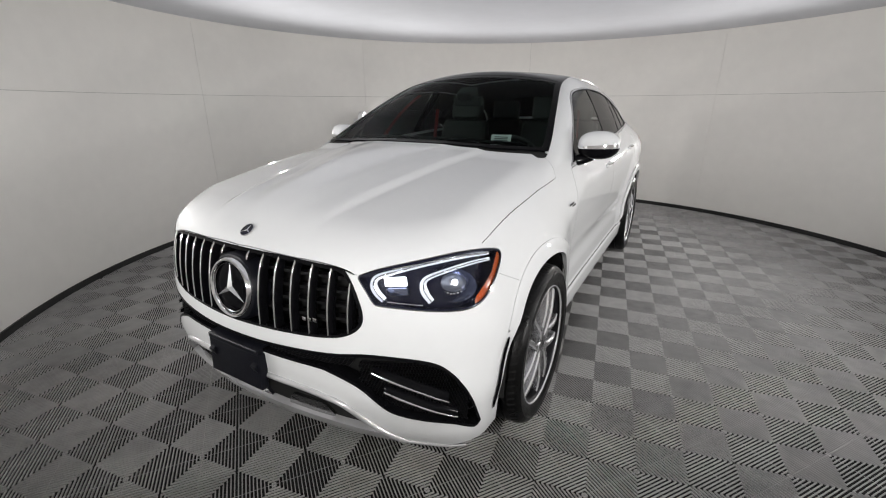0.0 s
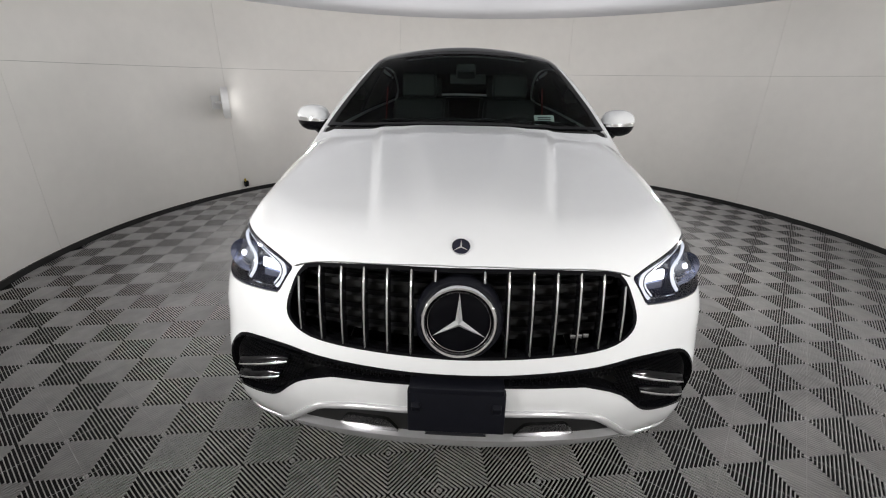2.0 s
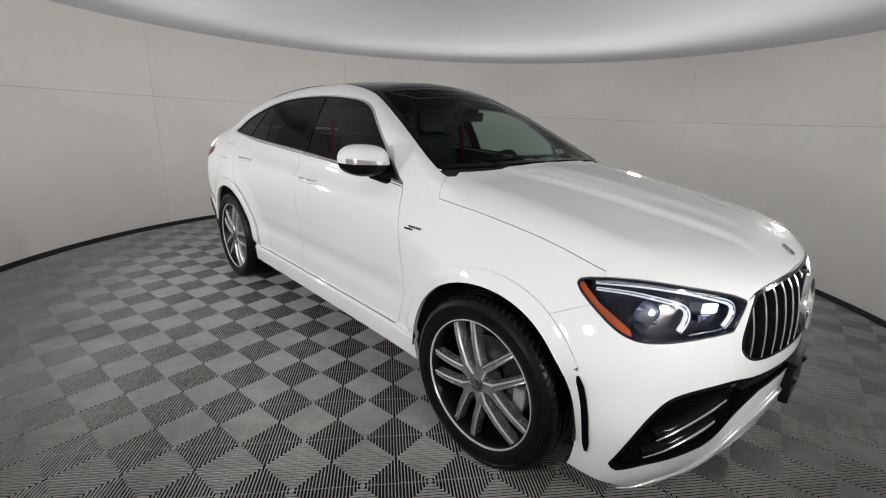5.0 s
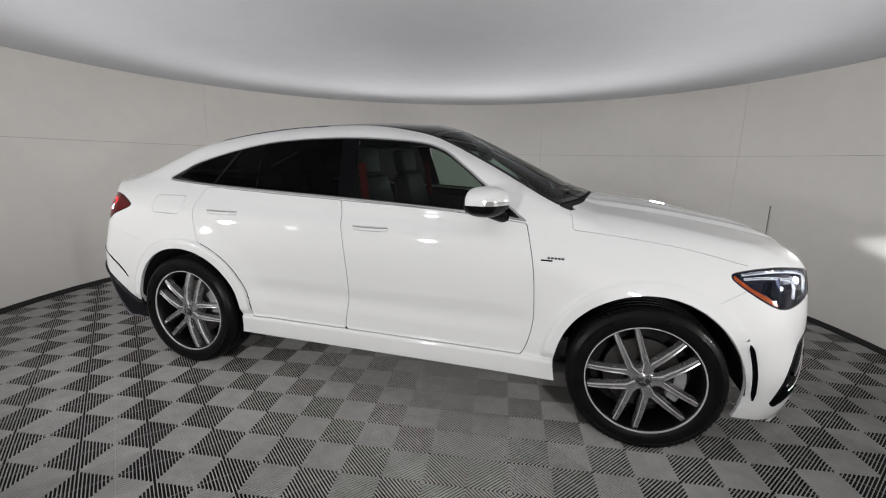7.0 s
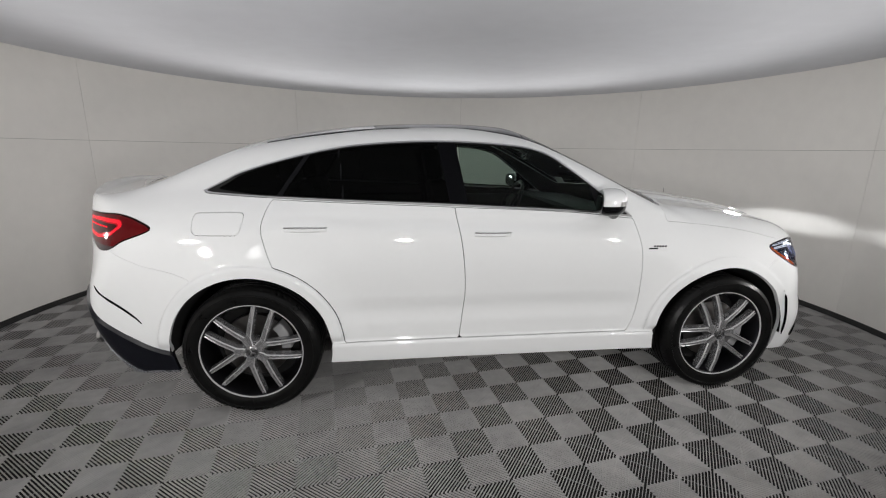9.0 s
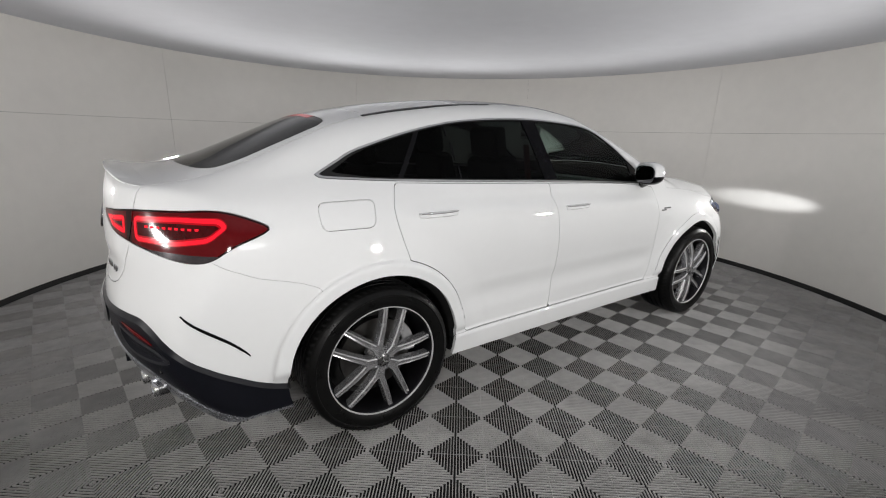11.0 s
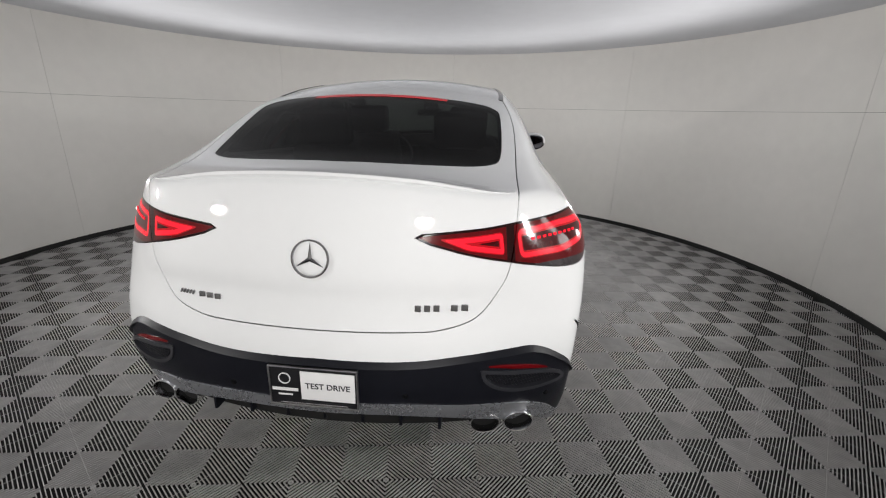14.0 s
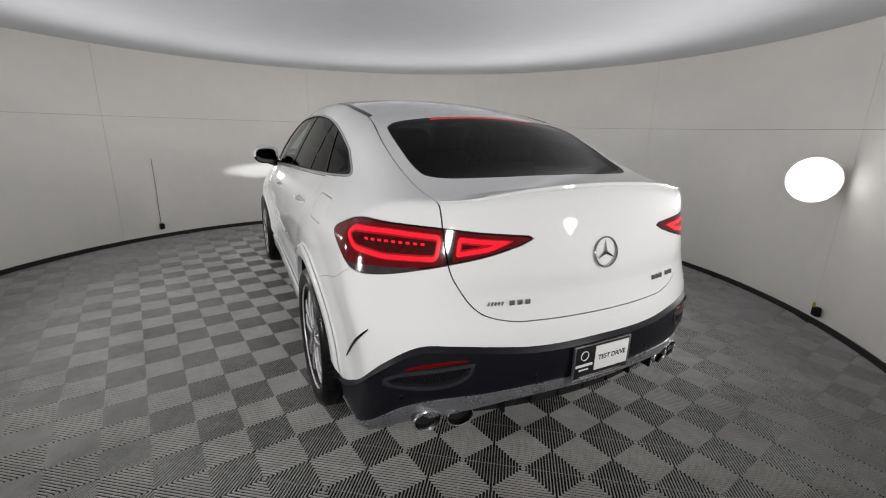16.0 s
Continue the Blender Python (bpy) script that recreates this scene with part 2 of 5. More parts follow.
# ---------------------------------------------------------------- car body surface
def curve(*knots):
    """A smooth function through (x, y) knots, flat beyond its ends."""
    kx = np.array([k[0] for k in knots], float)
    ky = np.array([k[1] for k in knots], float)
    h = np.diff(kx)
    d = np.diff(ky) / h
    m = np.zeros(len(kx))
    m[1:-1] = (d[:-1] * h[1:] + d[1:] * h[:-1]) / (h[1:] + h[:-1])
    m[0], m[-1] = d[0], d[-1]

    def value(x):
        x = np.clip(x, kx[0], kx[-1])
        i = np.clip(np.searchsorted(kx, x) - 1, 0, len(h) - 1)
        s = (x - kx[i]) / h[i]
        return ((2 * s - 3) * s * s + 1) * ky[i] + ((s - 2) * s + 1) * s * h[i] * m[i] + (3 - 2 * s) * s * s * ky[i + 1] + (s - 1) * s * s * h[i] * m[i + 1]
    return value


def step(a, b, x):
    s = np.clip((x - a) / (b - a), 0, 1)
    return s * s * (3 - 2 * s)


def smax(a, b, k):
    h = np.maximum(k - np.abs(a - b), 0) / k
    return np.maximum(a, b) + h * h * k / 4


AXLE_F, AXLE_R, HUB_Z, ARCH = 1.4675, -1.4675, 0.385, 0.450
nose_c = curve((.2, .15), (.35, .30), (.55, .38), (.8, .70), (.95, 1.15), (1.1, 1.8))
nose_x = curve((.20, 2.27), (.30, 2.335), (.40, 2.365), (.55, 2.385), (.70, 2.38), (.85, 2.36), (.98, 2.325), (1.10, 2.26))
tail_x = curve((.25, -2.42), (.40, -2.52), (.53, -2.575), (.66, -2.585), (.76, -2.575), (.85, -2.555), (1.05, -2.527), (1.20, -2.495), (1.27, -2.49), (1.33, -2.50))
tail_c = curve((.3, .35), (.6, .36), (.76, .46), (1.0, .78), (1.12, 1.0), (1.25, 1.5), (1.35, 1.8))
deck_z = curve((-2.6, 1.20), (-2.2, 1.245), (-1.9, 1.265), (-1.3, 1.270), (-.77, 1.245), (0, 1.215), (.5, 1.195), (.85, 1.262), (1.15, 1.246), (1.5, 1.204), (1.8, 1.152), (2.0, 1.112), (2.2, 1.060), (2.32, 1.015), (2.45, .94))
flank_w = curve((.20, .905), (.30, .925), (.41, .931), (.55, .934), (.70, .946), (.86, .962), (.97, .962), (1.08, .945), (1.16, .905), (1.25, .86))
plan_w = curve((-2.6, .93), (-2.2, .975), (-1.7, 1.0), (-1.2, 1.0), (0, .985), (1.0, .984), (1.5, 1.005), (1.9, 1.0), (2.3, .95))
roof_z = curve((-2.60, 1.302), (-2.49, 1.305), (-2.40, 1.298), (-2.28, 1.306), (-2.15, 1.337), (-2.0, 1.397), (-1.8, 1.484), (-1.6, 1.565), (-1.3, 1.634), (-.95, 1.685), (-.43, 1.716), (-.03, 1.714), (.17, 1.699), (.37, 1.662), (.67, 1.575), (1.17, 1.40))


def body_f(x, a, z):
    """Below zero inside the lower body."""
    ex = np.maximum(a - .5, 0)
    front = x - (nose_x(z) - (.30 - .06 * step(.64, .42, z)) * a * a - nose_c(z) * ex * ex)
    rear = (tail_x(z) + .25 * a * a + tail_c(z) * ex * ex) - x
    w = flank_w(z) * plan_w(x)
    for ax in (AXLE_F, AXLE_R):
        r = np.hypot(x - ax, z - HUB_Z)
        w = w + .022 * step(.522, .506, r) * step(.395, .46, z) * (1 - step(1.78, 1.88, x) * step(.74, .66, z)) + .016 * step(.68, .50, r) * step(.30, .5, z)
    w = w + .022 * step(.415, .395, z) * step(1.25, 1.0, np.abs(x))
    w = w - .012 * step(.10, 0, np.abs(z - .60)) * step(1.15, .7, np.abs(x + .05))
    side = a - w
    t = step(.50, 1.05, x)
    drop = (.020 + .028 * t) * (a / .75) ** 2 + (1.0 + 2.2 * t + 2.0 * step(1.4, 2.0, x)) * np.maximum(a - .70, 0) ** 2
    ridge = .27 + .17 * (2.2 - x)
    dome = t * (.0175 * step(ridge + .035, ridge - .020, a) + .010 * step(ridge - .10, ridge - .22, a) - .004) * step(2.30, 2.0, x)
    top = z - (deck_z(x) - drop + dome)
    s = smax(side, top, .10)
    s = smax(s, front, .10 + .05 * step(.9, 1.1, z))
    return smax(s, rear, .07)


def cabin_f(x, a, z):
    up = np.maximum(z - 1.18, 0)
    w = .885 - .40 * up - .30 * up * up
    w = w - .060 * np.maximum((-.5 - x) / 1.2, 0) ** 2 - .035 * np.maximum((x - .2) / .7, 0) ** 2
    side = a - w
    top = z - (roof_z(x) - (.054 + .045 * step(-.3, .5, x)) * (a / .6) ** 2)
    screen = x - (1.112 - (z - 1.262) * 2.02 - .29 * a * a)
    tail = (-2.495 + .25 * a * a + 2.0 * np.maximum(a - .5, 0) ** 2) - x
    s = smax(top, screen, .12)
    s = smax(s, side, .07)
    s = smax(s, 1.02 - z, .02)
    return smax(s, tail, .035)


def car_f(x, a, z):
    b, c = body_f(x, a, z), cabin_f(x, a, z)
    k = .03 + .09 * step(-1.0, -1.9, x) + .06 * step(.45, .75, x)
    h = np.maximum(k - np.abs(b - c), 0) / k
    return np.minimum(b, c) - h * h * k / 4


def cast(o, d, far=2.2, steps=70):
    """Where rays that start inside the body leave it."""
    lo = np.zeros(len(o))
    hi = np.full(len(o), far)
    done = np.zeros(len(o), bool)
    for s in np.linspace(0, far, steps)[1:]:
        p = o + d * s
        out = (car_f(p[:, 0], p[:, 1], p[:, 2]) > 0) & ~done
        hi[out] = s
        done |= out
        lo[~done] = s
    for _ in range(22):
        mid = (lo + hi) / 2
        p = o + d * mid[:, None]
        out = car_f(p[:, 0], p[:, 1], p[:, 2]) > 0
        hi = np.where(out, mid, hi)
        lo = np.where(out, lo, mid)
    return o + d * hi[:, None]


# ---------------------------------------------------------------- mesh tools
def weld(verts, faces, tol=1e-5):
    key = np.round(verts / tol).astype(np.int64)
    _, first, back = np.unique(key, axis=0, return_index=True, return_inverse=True)
    back = back.ravel()
    out = []
    for f in faces:
        g = []
        for i in f:
            j = int(back[i])
            if j not in g:
                g.append(j)
        if len(g) > 2:
            out.append(tuple(g))
    return verts[first], out


def grid_faces(n, m, base=0, flip=False):
    out = []
    for i in range(n - 1):
        for j in range(m - 1):
            a = base + i * m + j
            q = (a, a + m, a + m + 1, a + 1)
            out.append(q[::-1] if flip else q)
    return out


def clip(mesh, f):
    """The part of a mesh where f (one value a vertex) is above zero, and the part where it is below."""
    verts, faces = mesh
    f = np.where(np.abs(f) < 1e-7, 1e-7, f)
    pos = f > 0
    extra, cut = [], {}

    def cross(i, j):
        k = (i, j) if i < j else (j, i)
        if k not in cut:
            s = f[k[0]] / (f[k[0]] - f[k[1]])
            cut[k] = len(verts) + len(extra)
            extra.append(verts[k[0]] * (1 - s) + verts[k[1]] * s)
        return cut[k]
    halves = ([], [])
    for face in faces:
        p = [pos[i] for i in face]
        if all(p):
            halves[0].append(face)
        elif not any(p):
            halves[1].append(face)
        else:
            for side in (0, 1):
                g = []
                for n, i in enumerate(face):
                    j = face[(n + 1) % len(face)]
                    if pos[i] == (side == 0):
                        g.append(i)
                    if pos[i] != pos[j]:
                        g.append(cross(i, j))
                if len(g) > 2:
                    halves[side].append(tuple(g))
    allv = np.vstack([verts, np.array(extra).reshape(-1, 3)])
    return tidy(allv, halves[0]), tidy(allv, halves[1])


def tidy(verts, faces):
    used = np.zeros(len(verts), bool)
    for f in faces:
        used[list(f)] = True
    back = np.cumsum(used) - 1
    return verts[used], [tuple(int(back[i]) for i in f) for f in faces]


def finer(mesh):
    """Each face cut into quads, with the new points laid on the body's surface."""
    verts, faces = mesh
    extra, mid, out = [], {}, []

    def point(p):
        extra.append(p)
        return len(verts) + len(extra) - 1
    for g in faces:
        c = point(verts[list(g)].mean(0))
        m = []
        for i, j in zip(g, g[1:] + g[:1]):
            k = (min(i, j), max(i, j))
            if k not in mid:
                mid[k] = point((verts[i] + verts[j]) / 2)
            m.append(mid[k])
        for n, i in enumerate(g):
            out.append((i, m[n], c, m[n - 1]))
    p = np.array(extra)
    for _ in range(2):
        p = p - field_normals(p) * car_f(p[:, 0], np.abs(p[:, 1]), p[:, 2])[:, None] * .9
    return np.vstack([verts, p]), out


def inside(px, py, outline):
    """Signed distance to a closed outline in the plane, above zero inside."""
    o = np.array(outline, float)
    best = np.full(len(px), 1e9)
    odd = np.zeros(len(px), bool)
    for (x0, y0), (x1, y1) in zip(o, np.roll(o, -1, 0)):
        ex, ey = x1 - x0, y1 - y0
        s = np.clip(((px - x0) * ex + (py - y0) * ey) / (ex * ex + ey * ey + 1e-12), 0, 1)
        best = np.minimum(best, np.hypot(px - x0 - s * ex, py - y0 - s * ey))
        hit = ((y0 > py) != (y1 > py)) & (px < (x1 - x0) * (py - y0) / (y1 - y0 + 1e-12) + x0)
        odd ^= hit
    return np.where(odd, best, -best)


def rounded(outline, r=.02, n=4):
    """The outline with its corners cut to arcs of about r."""
    o = [np.array(p, float) for p in outline]
    out = []
    for i, p in enumerate(o):
        a, b = o[i - 1] - p, o[(i + 1) % len(o)] - p
        la, lb = np.linalg.norm(a), np.linalg.norm(b)
        d = min(r, la * .45, lb * .45)
        s, e = p + a / la * d, p + b / lb * d
        for k in range(n + 1):
            t = k / n
            out.append(tuple((1 - t) ** 2 * s + 2 * t * (1 - t) * p + t * t * e))
    return out


def mirror(mesh):
    v, f = mesh
    v2 = v * np.array([1, -1, 1])
    return v2, [tuple(reversed(g)) for g in f]


def both(mesh):
    v, f = mesh
    v2, f2 = mirror(mesh)
    n = len(v)
    return weld(np.vstack([v, v2]), f + [tuple(i + n for i in g) for g in f2])




def field_normals(v):
    e = 2e-3
    a = np.abs(v[:, 1])
    n = np.stack([car_f(v[:, 0] + e, a, v[:, 2]) - car_f(v[:, 0] - e, a, v[:, 2]), (car_f(v[:, 0], a + e, v[:, 2]) - car_f(v[:, 0], a - e, v[:, 2])) * np.sign(v[:, 1] + 1e-9), car_f(v[:, 0], a, v[:, 2] + e) - car_f(v[:, 0], a, v[:, 2] - e)], 1)
    return n / (np.linalg.norm(n, axis=1)[:, None] + 1e-12)


def lip(mesh, depth=.012, lift=0.0):
    """Turns the panel's free edges inwards, so that it has a thickness."""
    v, f = mesh
    n = field_normals(v)
    count = {}
    for g in f:
        for i, j in zip(g, g[1:] + g[:1]):
            count[(i, j)] = count.get((i, j), 0) + 1
    rim = [(i, j) for (i, j) in count if (j, i) not in count]
    new_of, extra, more = {}, [], []
    for i, j in rim:
        for k in (i, j):
            if k not in new_of:
                new_of[k] = len(v) + len(extra)
                extra.append(v[k] - n[k] * depth)
        more.append((j, i, new_of[i], new_of[j]))
    v = v + n * lift
    if not extra:
        return v, f
    return np.vstack([v, np.array(extra)]), f + more


def pushed(mesh, d):
    v, f = mesh
    return v + field_normals(v) * d, f


# the half shell (car's left half, y above zero)
def half_shell():
    z0, zt, a0, xr, xf = .235, .80, .30, -1.62, 1.50
    rows = [((a0, z), (1, 0)) for z in np.linspace(z0, zt, 44)[:-1]]
    rows += [((a0, zt), (math.cos(q), math.sin(q))) for q in np.linspace(0, math.pi / 2, 84)]
    rows += [((a, zt), (0, 1)) for a in np.linspace(a0, 0, 20)[1:]]
    cols = [(xr, -q) for q in np.linspace(math.pi / 2, 0, 90)[:-1]] + [(x, 0) for x in np.linspace(xr, xf, 220)] + [(xf, q) for q in np.linspace(0, math.pi / 2, 90)[1:]]
    o = np.array([(x, r[0][0], r[0][1]) for x, q in cols for r in rows])
    d = np.array([(math.sin(q), math.cos(q) * r[1][0], math.cos(q) * r[1][1]) for x, q in cols for r in rows])
    faces = grid_faces(len(cols), len(rows), 0, True)
    n = len(o)
    aa, zz = np.linspace(0, a0, 20), np.linspace(z0, zt, 44)
    for x, s in ((xf, 1), (xr, -1)):
        o = np.vstack([o, np.array([(x, a, z) for a in aa for z in zz])])
        d = np.vstack([d, np.tile((s, 0, 0), (len(aa) * len(zz), 1))])
        faces += grid_faces(len(aa), len(zz), n, s < 0)
        n = len(o)
    p = cast(o, d)
    p[:, 1] = np.where(p[:, 1] < 2e-5, 0, p[:, 1])
    return weld(p, faces, 2e-5)


# ---------------------------------------------------------------- the round booth
CX, CY, ROOM_R, ROOM_H = -.198, .267, 3.80, 2.37


def ring_piece(a0, a1, z0, z1, r0, r1, n):
    """A curved slab from angle a0 to a1 (degrees), between two radii."""
    v, f = [], []
    for i in range(n + 1):
        q = radians(a0 + (a1 - a0) * i / n)
        c, s = math.cos(q), math.sin(q)
        v += [(r0 * c, r0 * s, z0), (r0 * c, r0 * s, z1), (r1 * c, r1 * s, z1), (r1 * c, r1 * s, z0)]
    for i in range(n):
        for j in range(4):
            a, b = i * 4 + j, i * 4 + (j + 1) % 4
            f.append((a, a + 4, b + 4, b))
    f += [(0, 1, 2, 3), (n * 4 + 3, n * 4 + 2, n * 4 + 1, n * 4)]
    return np.array(v), f


SEAMS = (-120.5, -85.0, -44.0, -3.0, 37.5, 79.5, 119.5, 159.5, 199.5, 239.5)
JOINT_Z = 1.580
wall = solid("wall", ring_piece(0, 360, 0, ROOM_H, ROOM_R + .012, ROOM_R + .12, 180), WALL_BACK, sharp=30)
wall.location = (CX, CY, 0)
tagged(wall, "round wall of off-white panels with thin joints", "wall", kind="structure")
for s0, s1 in zip(SEAMS, SEAMS[1:]):
    for z0, z1 in ((.03, JOINT_Z - .0015), (JOINT_Z + .0015, ROOM_H)):
        solid("wall_panel", ring_piece(s0 + .018, s1 - .018, z0, z1, ROOM_R, ROOM_R + .010, 48), WALL, wall, sharp=40)
skirting = solid("baseboard", ring_piece(0, 360, 0, .050, ROOM_R - .014, ROOM_R + .011, 180), SKIRT, sharp=30)
skirting.location = (CX, CY, 0)
tagged(skirting, "black rubber skirting along the wall's foot", "baseboard", kind="structure")

ceiling = solid("ceiling", moved(slab([(3.9 * math.cos(2 * math.pi * i / 160), 3.9 * math.sin(2 * math.pi * i / 160)) for i in range(160)], .06), pose(CX, CY, ROOM_H + .061)), CEILING, sharp=30)
tagged(ceiling, "plain white fabric ceiling of the booth", "ceiling", kind="structure")

def on_wall(deg, z, inset=0.0):
    """A frame on the wall: x along it, y out of it, z up."""
    q = radians(deg)
    r = ROOM_R - inset
    return Matrix(((-math.sin(q), -math.cos(q), 0, CX + r * math.cos(q)), (math.cos(q), -math.sin(q), 0, CY + r * math.sin(q)), (0, 0, 1, z), (0, 0, 0, 1)))


# round wall lamp; arm, turn and raised rim are fitted to the camera's views
LAMP_A = -118.0
lamp = thing("wall_lamp", (0, 0, 0), "lit round white wall lamp on an added arm, turned to fit the camera's views", "wall lamp")
lamp.matrix_world = on_wall(LAMP_A, 1.185)
bm = bmesh.new()
box(bm, (0, .008, 0), (.10, .016, .16), bevel=.004)
part("wall_plate", bm, WHITE_METAL, lamp)
solid("arm", tube([(0, .01, 0), (-.03, .08, 0), (-.02, .15, 0)], .014, 12), WHITE_METAL, lamp, sharp=60)
# turned off the wall so that the early views miss the diffuser
swivel = pose(-.02, .16, 0, 0, 0, 56)
solid("housing", moved(lathe([(.0, -.03), (.15, -.03), (.182, -.020), (.186, .050), (.182, .052), (.177, .048), (.175, .006), (.0, .006)], 72), swivel), WHITE_METAL, lamp, "white metal housing with a raised rim", sharp=30)
solid("diffuser", moved(lathe([(.0, .026), (.09, .024), (.145, .018), (.174, .010)], 72), swivel), LAMP_GLOW, lamp, "glowing white diffuser", sharp=60)


def plug(deg, z, tag):
    t = thing("cable_plug", (0, 0, 0), "black plug hanging low on the wall" + (" with a yellow tag" if tag else ""), "plug")
    t.matrix_world = on_wall(deg, z)
    bm = bmesh.new()
    box(bm, (0, .030, .0), (.052, .050, .075), bevel=.012)
    box(bm, (0, .012, -.020), (.035, .030, .050), (0, 12, 0), bevel=.008)
    part("body", bm, GRAIN_BLACK, t)
    if tag:
        bm = bmesh.new()
        box(bm, (.018, .045, .050), (.022, .012, .045), (0, 10, 0), bevel=.004)
        part("tag", bm, YELLOW, t, "yellow tag")
    else:
        # thin dark line that stands for the panel seam above the plug
        solid("seam_line", tube([(0, .012, .03), (.002, .012, .25), (-.004, .010, .55), (0, .008, .9)], .003), SKIRT, t)
    return t


plug(-121.5, .125, True)
plug(30.5, .16, False)

# ---------------------------------------------------------------- the tiled floor
TILE, TURN, OX, OY = .28273, 54.0, .7184, -1.7187
floor = solid("floor", moved(slab([(3.9 * math.cos(2 * math.pi * i / 128), 3.9 * math.sin(2 * math.pi * i / 128)) for i in range(128)], .08), pose(CX, CY, -.016)), FLOOR_SUB, sharp=30)
tagged(floor, "grey ribbed plastic floor tiles with concentric square ribs", "floor", kind="structure")


def rib_tile():
    """One tile: square rings of ribs with open slots between them, top at z = 0."""
    v, f = [], []
    n, rib = 10, .0037
    pitch = TILE / 2 / n
    for k in range(n):
        o = TILE / 2 - (pitch - rib) / 2 - k * pitch
        i = max(o - rib, .0)
        b = len(v)
        for r, z in ((o, -.0085), (o, -.0008), (o - .0010, 0), (i + .0010, 0), (i, -.0008), (i, -.0085)):
            v += [(-r, -r, z), (r, -r, z), (r, r, z), (-r, r, z)]
        for lv in range(5):
            for s in range(4):
                p = b + lv * 4 + s
                q = b + lv * 4 + (s + 1) % 4
                f.append((p, q, q + 4, p + 4))
    for sx, sy in ((1, 0), (0, 1)):
        w, e = .0013, TILE / 2
        c = np.array([(-e * sx, -e * sy), (e * sx, e * sy)], float)
        d = (c[1] - c[0]) / np.linalg.norm(c[1] - c[0])
        nrm = np.array((-d[1], d[0])) * w
        b = len(v)
        for p in (c[0] - nrm, c[0] + nrm, c[1] + nrm, c[1] - nrm):
            v.append((p[0], p[1], -.0030))
        f.append((b, b + 3, b + 2, b + 1))
    return np.array(v), f


tile_mesh = rib_tile()
tile_data = mesh_data("floor_tile", tile_mesh, FLOOR_TILE, smooth=False)
u = np.array((math.cos(radians(TURN)), math.sin(radians(TURN))))
w = np.array((-u[1], u[0]))
spots = []
for i in range(-40, 41):
    for j in range(-40, 41):
        p = np.array((OX, OY)) + TILE * (i * u + j * w)
        if math.hypot(p[0] - CX, p[1] - CY) < ROOM_R + .12:
            spots.append((abs(math.hypot(p[0] - CX, p[1] - CY) - 2.5), p[0], p[1]))
spots.sort()
for _, x, y in spots[:300]:
    t = new("floor_tile", tile_data)
    t.parent = floor
    t.matrix_local = pose(x, y, 0, 0, 0, TURN)
rest = [moved(tile_mesh, pose(x, y, 0, 0, 0, TURN)) for _, x, y in spots[300:]]
more = solid("floor_tiling", joined(*rest), FLOOR_TILE, floor, smooth=False)
tagged(more, kind="stuff")


# ---------------------------------------------------------------- the car
car = thing("car", (0, 0, 0), "white coupe-shaped SUV with black grille and grey alloy wheels, lights on", "car")


def chain(points, n=6):
    """A smooth line through points."""
    p = np.array(points, float)
    q = np.vstack([2 * p[0] - p[1], p, 2 * p[-1] - p[-2]])
    out = []
    for i in range(1, len(q) - 2):
        for k in range(n):
            s = k / n
            out.append(.5 * (2 * q[i] + (q[i + 1] - q[i - 1]) * s + (2 * q[i - 1] - 5 * q[i] + 4 * q[i + 1] - q[i + 2]) * s * s + (3 * q[i] - q[i - 1] - 3 * q[i + 1] + q[i + 2]) * s ** 3))
    out.append(p[-1])
    return [tuple(v) for v in out]


def away(px, py, line):
    """Distance to an open line in the plane."""
    best = np.full(len(px), 1e9)
    for (x0, y0), (x1, y1) in zip(line, line[1:]):
        ex, ey = x1 - x0, y1 - y0
        s = np.clip(((px - x0) * ex + (py - y0) * ey) / (ex * ex + ey * ey + 1e-12), 0, 1)
        best = np.minimum(best, np.hypot(px - x0 - s * ex, py - y0 - s * ey))
    return best


def coords(mesh):
    v = mesh[0]
    return v[:, 0], np.abs(v[:, 1]), v[:, 2]


# outlines on the body: side view (x, z), front and rear wrap (q, z), top view (x, a)
DLO = chain([(-1.712, 1.293), (-1.60, 1.352), (-1.48, 1.410), (-1.15, 1.505), (-.813, 1.564), (-.357, 1.589), (.08, 1.571), (.287, 1.528), (.43, 1.442), (.549, 1.356), (.835, 1.140)]) + chain([(.80, 1.150), (.538, 1.176), (-.295, 1.216), (-.79, 1.234), (-1.323, 1.255), (-1.60, 1.272), (-1.69, 1.280)])
GRILLE = [(-.3, .970)] + chain([(0, .970), (.24, .967), (.45, .953), (.505, .932), (.545, .86), (.566, .79), (.552, .745), (.50, .712), (.42, .698), (.29, .693), (0, .688)], 5) + [(-.3, .688)]
HEAD = chain([(.632, .929), (.74, .954), (.95, .976), (1.15, .983), (1.33, .967), (1.415, .938), (1.345, .869), (1.225, .810), (1.06, .800), (.77, .826), (.70, .834)], 5)
INTAKE = [(-.4, .635), (.0, .635)] + chain([(.12, .635), (.46, .641), (.67, .653), (.93, .628), (1.05, .582), (1.15, .48), (1.225, .335)], 5) + chain([(1.19, .315), (1.05, .368), (.89, .390), (.74, .425), (.60, .515), (.46, .562), (.386, .574), (.12, .587)], 5) + [(-.4, .587)]
TAIL = chain([(.352, 1.134), (.65, 1.156), (.829, 1.166), (1.09, 1.170), (1.294, 1.172), (1.453, 1.135), (1.535, 1.093), (1.41, 1.037), (1.29, .984), (1.107, .984), (.868, 1.017), (.754, 1.037), (.565, 1.070), (.425, 1.104)], 4)
